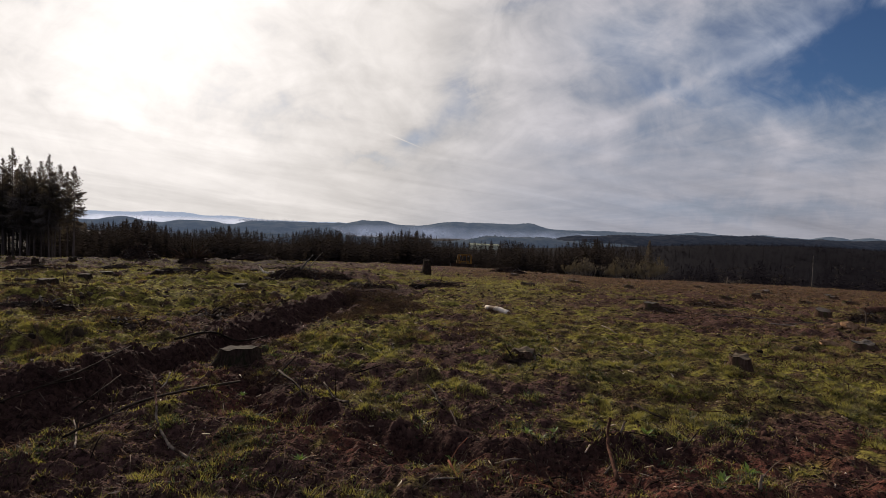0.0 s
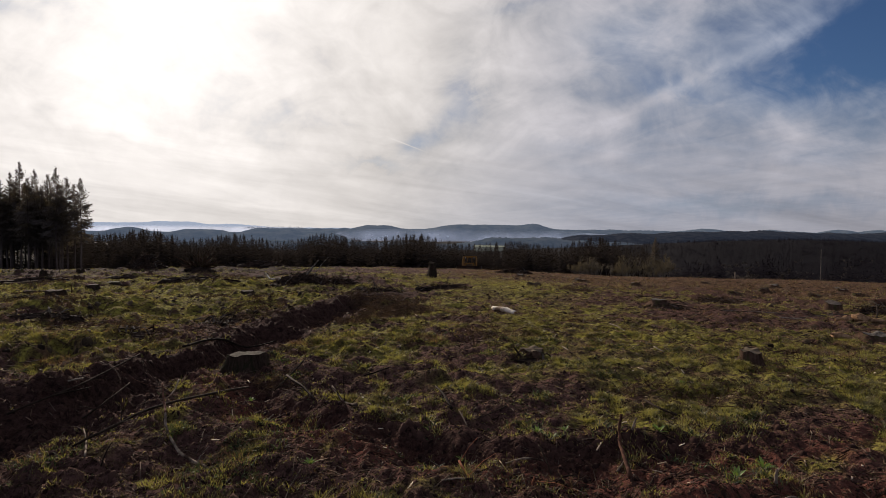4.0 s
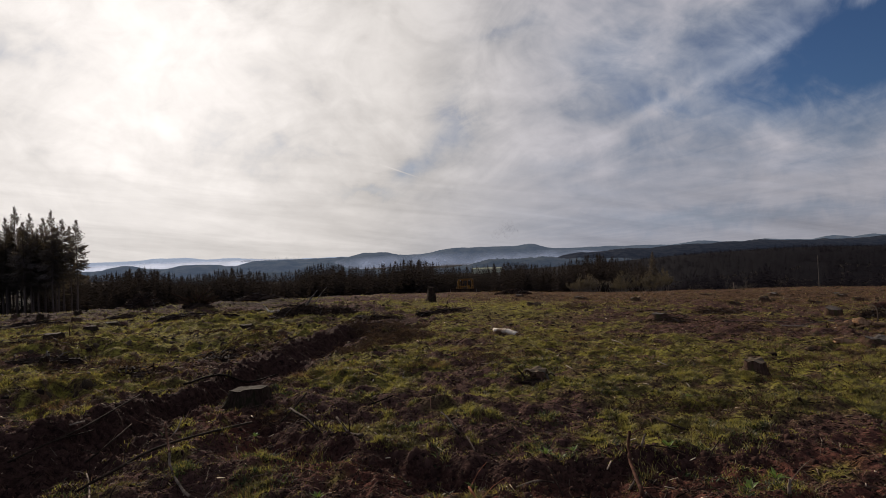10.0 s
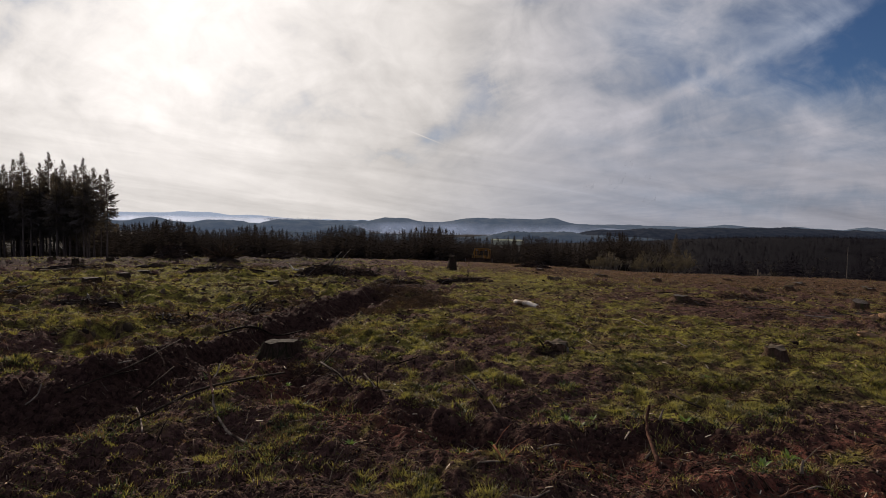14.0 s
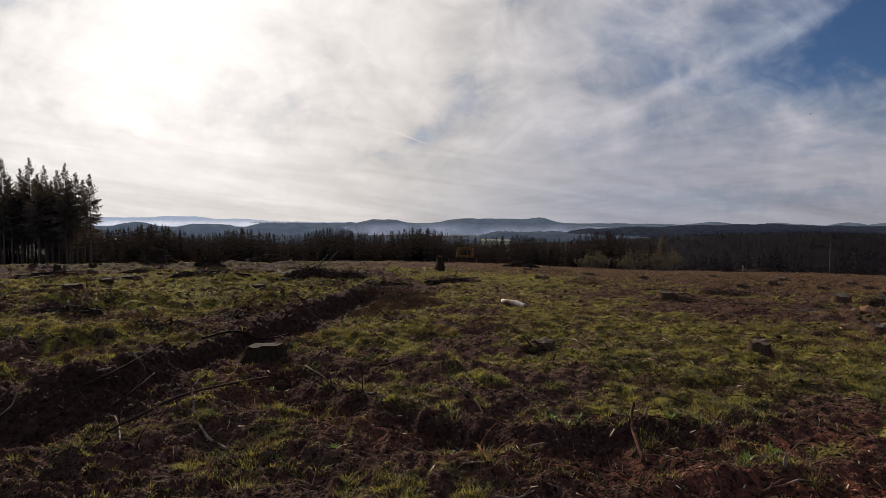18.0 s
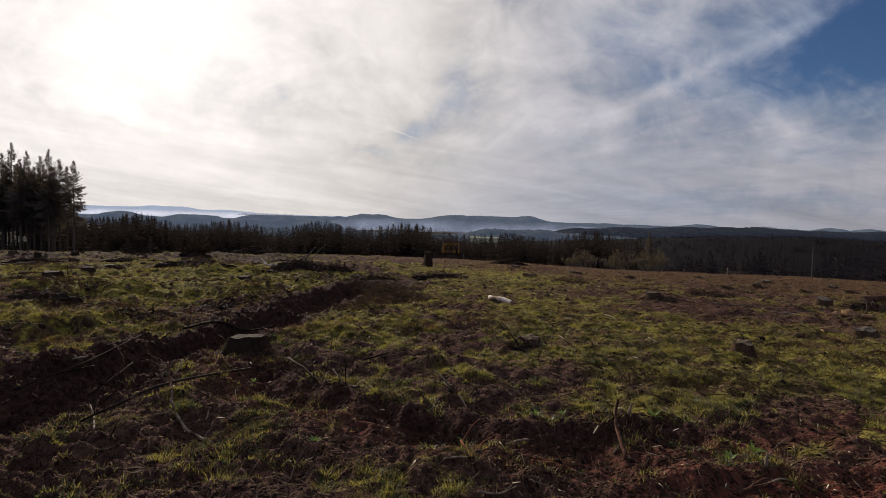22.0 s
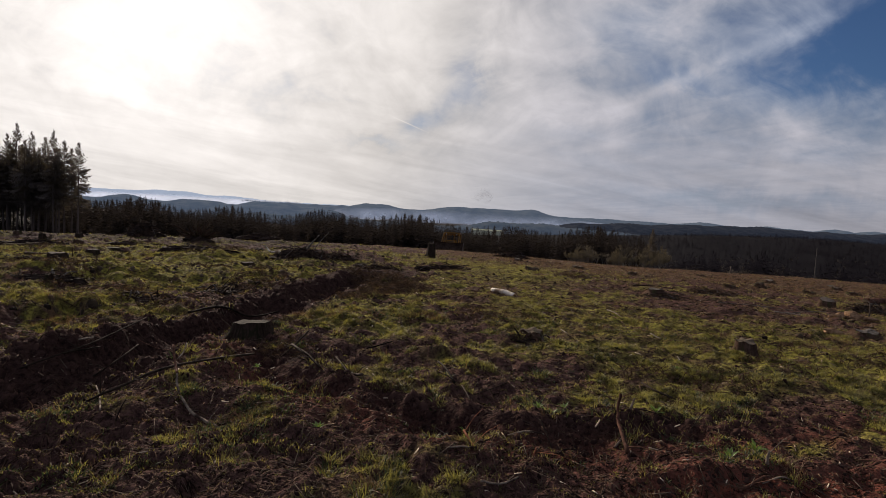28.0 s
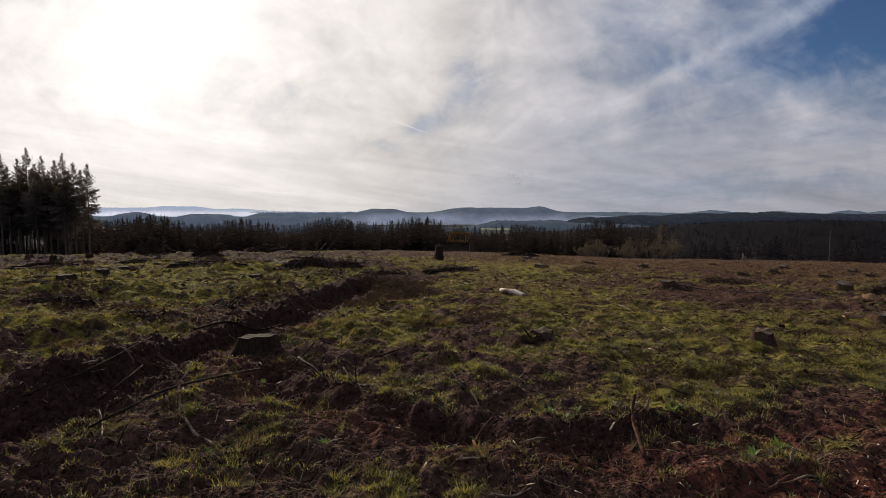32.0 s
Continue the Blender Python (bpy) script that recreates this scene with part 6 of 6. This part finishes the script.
PUFFS = [smoke_puff(1, 1.35, 5), smoke_puff(2, 1.25, 5)]


plume = thing("smoke_plume", pose(-128, 1560, -33), "thin white smoke rising from the valley", "smoke")
for k, (dx, dz, rr) in enumerate(((0, 19, 2.6), (2, 24, 3.4), (5, 29, 4.2))):
    bm = bmesh.new()
    bmesh.ops.create_icosphere(bm, subdivisions=2, radius=1.0)
    for v in bm.verts:
        v.co = Vector((dx, 0, dz)) + Vector((v.co.x * rr, v.co.y * rr, v.co.z * rr * 1.2)) * (1 + 0.3 * noise.noise(v.co * 1.5 + Vector((k, 0, 0))))
    me = bpy.data.meshes.new("billow")
    bm.to_mesh(me)
    bm.free()
    me.materials.append(WHITE_SMOKE)
    me.shade_smooth()
    part("billow", me, None, plume)
part("smoke_foot", Shape().tube([(0, 0, -6), (0, 0, 8), (0, 0, 17)], [1.2, 1.5, 2.2], 8), WHITE_SMOKE, plume, flat=False)


# ---- two flies that cross the view ----
def fly(seed):
    ob = thing("fly", pose(0, 0, 0), "small dark flying insect with clear wings", "insect", "flies")
    part("body", Shape().tube([(-0.00418, 0, 0), (-0.00228, 0, 0.00038), (0, 0, 0.00038), (0.0019, 0, 0), (0.00342, 0, 0)], [0.00038, 0.00114, 0.00129, 0.00114, 0.00038], 8), BLACK, ob, flat=False)
    for sg in (1, -1):
        part("wing", Shape().tube([(0.00038, sg * 0.00076, 0.00076), (-0.00114, sg * 0.00304, 0.00228), (-0.00228, sg * 0.00532, 0.00266)], [0.00023, 0.00099, 0.0003], 6), GREY_WOOD, ob)
    part("head", Shape().tube([(0.00304, 0, 0), (0.00418, 0, 0), (0.00494, 0, 0)], [0.00057, 0.00099, 0.00038], 8), BLACK, ob, flat=False)
    return ob


FLIES = [fly(1), fly(2)]


# ---- weeds, grass, twigs and chips ----
def weed(x, y, n, ln, seed):
    rng = random.Random(seed)
    ob = thing("weed", on_ground(x, y), "leafy green weed rosette", "plant", "weeds")
    for k in range(n):
        a, e = 6.28 * k / n + rng.uniform(-0.2, 0.2), rng.uniform(0.35, 1.0)
        d, s = Vector((math.cos(a) * math.cos(e), math.sin(a) * math.cos(e), math.sin(e))), Vector((-math.sin(a), math.cos(a), 0))
        q = ln * rng.uniform(0.7, 1.15)
        w_ = q * 0.13
        sh = Shape()
        p = [Vector((0, 0, 0)), d * q * 0.5 + Vector((0, 0, q * 0.05)), d * q - Vector((0, 0, q * 0.12))]
        sh.v = [tuple(p[0] + s * w_ * 0.3), tuple(p[0] - s * w_ * 0.3), tuple(p[1] + s * w_), tuple(p[1] - Vector((0, 0, w_ * 0.4))), tuple(p[1] - s * w_), tuple(p[2])]
        sh.f = [(0, 1, 3, 2), (1, 4, 3), (2, 3, 5), (3, 4, 5)]
        part("leaf", sh, WEED, ob)


for k, (x, y) in enumerate([(2.05, 4.75), (1.1, 4.75), (1.25, 4.9), (0.95, 4.62), (2.62, 4.15), (2.35, 4.05), (-0.9, 4.2), (0.3, 4.45), (-2.0, 6.0), (3.1, 6.6)]):
    weed(x, y, 9, 0.11 if k in (0, 4, 5) else 0.085, k)


def blades(name, n_tufts, r0, r1, per, tall, wide, mat, field, label, seed, spread_=0.05, lean=0.5, half=0.90, bias=1.0, keep=0.0, simple=False):
    """Grass as one mesh: tufts of narrow blades, thick where the field is high."""
    rs = np.random.RandomState(seed)
    u = rs.uniform(-half, half, n_tufts * 8)
    rad = r0 * (r1 / r0) ** (rs.rand(n_tufts * 8) ** bias)
    x, y = rad * np.sin(u), rad * np.cos(u)
    tus = tussock(x, y)
    ok = rs.rand(len(x)) < np.maximum(field(x, y) * (0.06 + tus), keep * (1 - np.maximum(covers(x, y)[4], covers(x, y)[2])))
    x, y, tus = x[ok][:n_tufts], y[ok][:n_tufts], tus[ok][:n_tufts]
    size = np.repeat(rs.uniform(0.45, 1.35, len(x)) ** 1.3 * (0.45 + 0.85 * tus), per)
    x, y = np.repeat(x, per), np.repeat(y, per)
    n = len(x)
    grow = np.sqrt(np.maximum(1, np.hypot(x, y) / r0)) ** 0.5
    a, q = rs.uniform(0, 2 * np.pi, n), rs.rand(n) * spread_ * size
    x, y = x + np.cos(a) * q, y + np.sin(a) * q
    z = height(x, y) - 0.01
    t = tall * size * rs.uniform(0.5, 1.2, n)
    l = lean * rs.uniform(0.1, 1.2, n) * t
    b = rs.uniform(0, 2 * np.pi, n)
    wx, wy = np.cos(b) * wide * grow, np.sin(b) * wide * grow
    ax, ay = np.cos(a) * l, np.sin(a) * l
    V = np.empty((n, 5, 3))
    V[:, 0] = np.stack([x - wx, y - wy, z], 1)
    V[:, 1] = np.stack([x + wx, y + wy, z], 1)
    V[:, 2] = np.stack([x + wx * 0.7 + ax * 0.4, y + wy * 0.7 + ay * 0.4, z + t * 0.6], 1)
    V[:, 3] = np.stack([x - wx * 0.7 + ax * 0.4, y - wy * 0.7 + ay * 0.4, z + t * 0.6], 1)
    V[:, 4] = np.stack([x + ax, y + ay, z + t * rs.uniform(0.75, 1.0, n)], 1)
    k = np.arange(n)[:, None] * 5
    if simple:
        V = V[:, [0, 1, 4]]
        k = np.arange(n)[:, None] * 3
    loops = (k + [0, 1, 2]).ravel() if simple else np.concatenate([k + [0, 1, 2, 3], k + [3, 2, 4]], 1).ravel()
    starts = np.arange(n) * 3 if simple else (np.arange(n)[:, None] * 7 + [0, 4]).ravel()
    me = bpy.data.meshes.new(name)
    me.vertices.add(V.shape[0] * V.shape[1])
    me.vertices.foreach_set("co", V.astype(np.float32).ravel())
    me.loops.add(len(loops))
    me.loops.foreach_set("vertex_index", loops.astype(np.int32))
    me.polygons.add(len(starts))
    me.polygons.foreach_set("loop_start", starts.astype(np.int32))
    me.update(calc_edges=True)
    me.materials.append(mat)
    return tagged(new(name, me), label, "grass", kind="stuff")


turf_field = lambda x, y: covers(x, y)[0] ** 1.3 * (0.25 + 0.75 * smooth(np.hypot(x, y), 2.8, 4.6))
dry_field = lambda x, y: covers(x, y)[1]
bare_field = lambda x, y: (1 - 0.7 * covers(x, y)[0]) * (1 - 0.75 * covers(x, y)[4])
blades("near_turf", 34000, 2.8, 9.0, 9, 0.038, 0.0026, GRASS, turf_field, "short green grass in tufts on dark soil", 1, 0.045, 1.0, keep=0.06, bias=0.6)
blades("grass_tufts", 1500, 2.9, 12.0, 22, 0.062, 0.0022, GRASS, lambda x, y: (0.25 + covers(x, y)[0]) * (1 - 0.9 * covers(x, y)[4]) * smooth(fbm(x * 1.1 + 80, y * 1.1, 3), 0.42, 0.6), "bright fans of long grass in the turf", 9, 0.03, 1.15, bias=0.6)
herb_field = lambda x, y: 0.7 * smooth(fbm(x * 1.3 + 30, y * 1.3, 3), 0.42, 0.62) * (1 - np.maximum(covers(x, y)[4], covers(x, y)[2]))
blades("near_herbs", 7000, 2.8, 10.0, 7, 0.032, 0.0065, HERB, herb_field, "low dark green herbs in the turf", 8, 0.05, 1.3, keep=0.02, bias=0.6)
blades("mid_turf", 54000, 8.0, 24.0, 7, 0.036, 0.0056, GRASS, turf_field, "green turf across the clearing", 2, 0.08, 1.0, keep=0.01, simple=True)
blades("far_turf", 22000, 22.0, 58.0, 6, 0.06, 0.012, GRASS, turf_field, "green turf towards the crest", 3, 0.25, 0.9, keep=0.03, simple=True)
blades("near_dry_grass", 5500, 2.8, 10.0, 8, 0.075, 0.0016, DRY, dry_field, "dead brown grass between the turf", 4, 0.06, 0.9, keep=0.08, bias=0.6)
blades("mid_dry_grass", 15000, 9.0, 26.0, 7, 0.085, 0.0042, DRY, dry_field, "dead brown grass on the slope", 5, 0.12, 0.8, keep=0.10, simple=True)
blades("far_dry_grass", 24000, 22.0, 62.0, 6, 0.085, 0.008, DRY, dry_field, "tall red-brown dry grass along the crest", 6, 0.3, 0.9, simple=True)


def clods(name, n, r0, r1, size, mat, label, seed, field, squash=0.55):
    """Lumps of soil or moss: low rough domes, as one mesh."""
    rs = np.random.RandomState(seed)
    u = rs.uniform(-0.9, 0.9, n * 3)
    rad = r0 * (r1 / r0) ** rs.rand(n * 3)
    x, y = rad * np.sin(u), rad * np.cos(u)
    ok = rs.rand(len(x)) < np.clip(field(x, y), 0.02, 1)
    x, y = x[ok][:n], y[ok][:n]
    n = len(x)
    r = size * rs.uniform(0.3, 1.2, n) ** 1.6 * (np.hypot(x, y) / r0) ** 0.35
    V = np.empty((n, 13, 3))
    for ring, (rf, zf) in enumerate(((1.0, -0.25), (0.72, 0.62))):
        for k in range(6):
            t = 2 * np.pi * k / 6 + rs.uniform(-0.4, 0.4, n)
            q = r * rf * rs.uniform(0.6, 1.3, n)
            vx, vy = x + np.cos(t) * q, y + np.sin(t) * q
            V[:, ring * 6 + k] = np.stack([vx, vy, height(vx, vy) + r * squash * zf * rs.uniform(0.6, 1.4, n)], 1)
    V[:, 12] = np.stack([x + r * rs.uniform(-0.3, 0.3, n), y + r * rs.uniform(-0.3, 0.3, n), height(x, y) + r * squash * rs.uniform(0.7, 1.3, n)], 1)
    faces = []
    for k in range(6):
        e = (k + 1) % 6
        faces += [k, e, 6 + e, k, 6 + e, 6 + k, 6 + k, 6 + e, 12]
    loops = (np.arange(n)[:, None] * 13 + faces).ravel()
    me = bpy.data.meshes.new(name)
    me.vertices.add(n * 13)
    me.vertices.foreach_set("co", V.astype(np.float32).ravel())
    me.loops.add(len(loops))
    me.loops.foreach_set("vertex_index", loops.astype(np.int32))
    me.polygons.add(len(loops) // 3)
    me.polygons.foreach_set("loop_start", np.arange(0, len(loops), 3, dtype=np.int32))
    me.update(calc_edges=True)
    me.materials.append(mat)
    return tagged(new(name, me), label, "soil", kind="stuff")


CLOD = leafy("soil_clods", (0.013, 0.007, 0.006), (0.050, 0.027, 0.021), 0.0, 0.95)
soil_field = lambda x, y: (1 - covers(x, y)[0]) ** 1.5
clods("near_clods", 16000, 2.8, 11.0, 0.013, CLOD, "dark crumbs of soil", 11, soil_field)
clods("bank_clods", 3200, 3.6, 16.0, 0.030, CLOD, "dark clods along the furrow banks", 13, lambda x, y: covers(x, y)[4] * (0.3 + tussock(x + 3, y)), 0.8)
LUMP = leafy("rotten_lumps", (0.010, 0.007, 0.005), (0.060, 0.044, 0.028), 0.0, 0.95)
lump_field = lambda x, y: (0.25 + 0.75 * smooth(x + 0.15 * y, 2.0, -3.0)) * (1 - 0.6 * covers(x, y)[0]) * smooth(fbm(x * 0.8 + 60, y * 0.8, 3), 0.38, 0.58) * (1 - covers(x, y)[4])
clods("mid_lumps", 7000, 10.0, 46.0, 0.058, LUMP, "dark lumps of rotten wood and turf", 12, lump_field, 0.6)


def scatter(name, n, r0, r1, size, thick, mat, label, category, seed, field, flat=0.2):
    """Loose twigs or chips: thin three-sided pieces that lie about, as one mesh."""
    rs = np.random.RandomState(seed)
    u = rs.uniform(-0.9, 0.9, n * 3)
    rad = r0 * (r1 / r0) ** rs.rand(n * 3)
    x, y = rad * np.sin(u), rad * np.cos(u)
    ok = rs.rand(len(x)) < np.clip(field(x, y), 0.05, 1)
    x, y = x[ok][:n], y[ok][:n]
    n = len(x)
    a, ln = rs.uniform(0, 2 * np.pi, n), size * rs.uniform(0.25, 1.3, n) ** 1.5
    th = thick * rs.uniform(0.5, 1.4, n) * np.sqrt(np.hypot(x, y) / r0)
    dx, dy, dz = np.cos(a) * ln / 2, np.sin(a) * ln / 2, ln * flat * rs.uniform(-0.5, 1, n)
    V = np.empty((n, 6, 3))
    for e, sg in enumerate((-1, 1)):
        cx, cy = x + sg * dx, y + sg * dy
        cz = height(cx, cy) + th * 0.6 + (dz if e else 0)
        for k in range(3):
            t = 2 * np.pi * k / 3
            V[:, e * 3 + k] = np.stack([cx - np.sin(a) * th * np.cos(t), cy + np.cos(a) * th * np.cos(t), cz + th * np.sin(t)], 1)
    k = np.arange(n)[:, None] * 6
    loops = np.concatenate([k + [0, 1, 4, 3], k + [1, 2, 5, 4], k + [2, 0, 3, 5], k + [0, 2, 1], k + [3, 4, 5]], 1).ravel()
    starts = (np.arange(n)[:, None] * 18 + [0, 4, 8, 12, 15]).ravel()
    me = bpy.data.meshes.new(name)
    me.vertices.add(n * 6)
    me.vertices.foreach_set("co", V.astype(np.float32).ravel())
    me.loops.add(len(loops))
    me.loops.foreach_set("vertex_index", loops.astype(np.int32))
    me.polygons.add(len(starts))
    me.polygons.foreach_set("loop_start", starts.astype(np.int32))
    me.update(calc_edges=True)
    me.materials.append(mat)
    return tagged(new(name, me), label, category, kind="stuff")


everywhere = lambda x, y: np.ones_like(x)
scatter("near_twigs", 4500, 2.8, 10.0, 0.15, 0.0016, TWIGS, "small dead twigs on the soil", "twigs", 1, bare_field, 0.25)
scatter("far_twigs", 4500, 9.0, 32.0, 0.22, 0.0045, TWIGS, "dead twigs over the clearing", "twigs", 2, bare_field, 0.2)
scatter("far_litter", 14000, 10.0, 40.0, 0.16, 0.008, LITTER, "dead bark and twigs over the clearing", "litter", 6, bare_field, 0.3)
scatter("wood_chips", 800, 2.8, 22.0, 0.055, 0.0040, CHIPS, "pale wood chips on the soil", "wood chips", 3, everywhere, 0.05)
scatter("soil_litter", 30000, 2.8, 14.0, 0.055, 0.0030, LITTER, "bark crumbs and clods on the soil", "litter", 4, bare_field, 0.15)


# ---- what moves ----
def motions():
    rows = []
    for t, x, y in [(0, 4.55, 77.6), (3, 4.5, 76.6), (6, 4.3, 75.4), (8, 4.1, 74.6), (10, 3.85, 73.4), (12, 3.55, 72.0), (14, 3.25, 70.6), (17, 2.65, 68.8), (19, 2.38, 67.9), (21, 2.2, 67.0), (23, 2.08, 66.0), (25, 2.0, 65.4), (28, 1.75, 64.0), (30, 1.68, 62.9), (32, 1.52, 62.0)]:
        z = h(x, y)
        pitch = math.degrees(math.atan2(h(x, y + 1.3) - h(x, y - 1.3), 2.6))
        rows.append((t, pose(x, y, z, pitch, 0, -10 + 3 * math.sin(t * 0.35))))
    walk(DOZER, rows)
    # the first puff leaves the stack at 5 s, the second at 26.5 s; each waits low behind the machine's hood
    puffs = [([(0, pose(4.4, 79.5, -6.5)), (4.2, pose(4.4, 78.5, -6.5)), (6, pose(7.0, 77.0, 3.3)), (8, pose(8.3, 77.0, 4.5, 0, 10)), (10, pose(9.9, 77.0, 5.3, 0, 20)), (12, pose(13.0, 77.0, 6.4, 0, 30)), (15, pose(30, 77, 11, 0, 40)), (20, pose(80, 77, 26, 0, 50)), (32, pose(180, 77, 44, 0, 60))],
              [(0, 0.2), (4.2, 0.2), (6, 0.5), (8, 0.9), (10, 1.3), (12, 2.6), (14, 6.0), (20, 14.0), (32, 20.0)]),
             ([(0, pose(2.0, 79.5, -6.5)), (25.6, pose(2.0, 72.0, -6.5)), (27.5, pose(5.3, 72.5, 4.2)), (28.5, pose(6.2, 72.5, 4.75, 0, 6)), (29, pose(6.7, 72.5, 5.2, 0, 10)), (30, pose(7.9, 72.5, 5.6, 0, 15)), (31, pose(8.9, 72.6, 6.5, 0, 20)), (32, pose(10.0, 72.7, 7.2, 0, 25))],
              [(0, 0.2), (25.6, 0.2), (27.5, 0.55), (28.5, 0.8), (30, 1.2), (32, 2.0)])]
    for (puff, billows), (rows, apart) in zip(PUFFS, puffs):
        walk(puff, rows)
        for body, way_out in billows:
            walk(body, [(t, pose(*(way_out * f), 0, 0, 8 * f)) for t, f in apart])
    walk(FLIES[0], [(0, pose(9, 3.6, 2.6, 0, 0, 180)), (17.6, pose(3.0, 2.6, 2.35, 0, 0, 180)), (18.4, pose(0.496, 2.52, 2.237, 0, 25, 180)), (18.6, pose(0.066, 2.52, 2.217, 0, 10, 180)), (18.95, pose(-2.9, 2.6, 2.3, 0, 0, 180)), (32, pose(-9, 4, 3, 0, 0, 180))])
    walk(FLIES[1], [(0, pose(9, 3.9, 2.9, 0, 0, 190)), (17.8, pose(3.2, 2.6, 2.5, 0, 0, 190)), (18.8, pose(0.88, 2.523, 2.143, 0, 0, 190)), (19.0, pose(0.542, 2.524, 2.084, 0, -12, 190)), (19.2, pose(0.269, 2.515, 1.97, 0, -20, 190)), (20.0, pose(-2.9, 2.7, 1.7, 0, 0, 190)), (32, pose(-9, 4, 2.6, 0, 0, 190))])


motions()
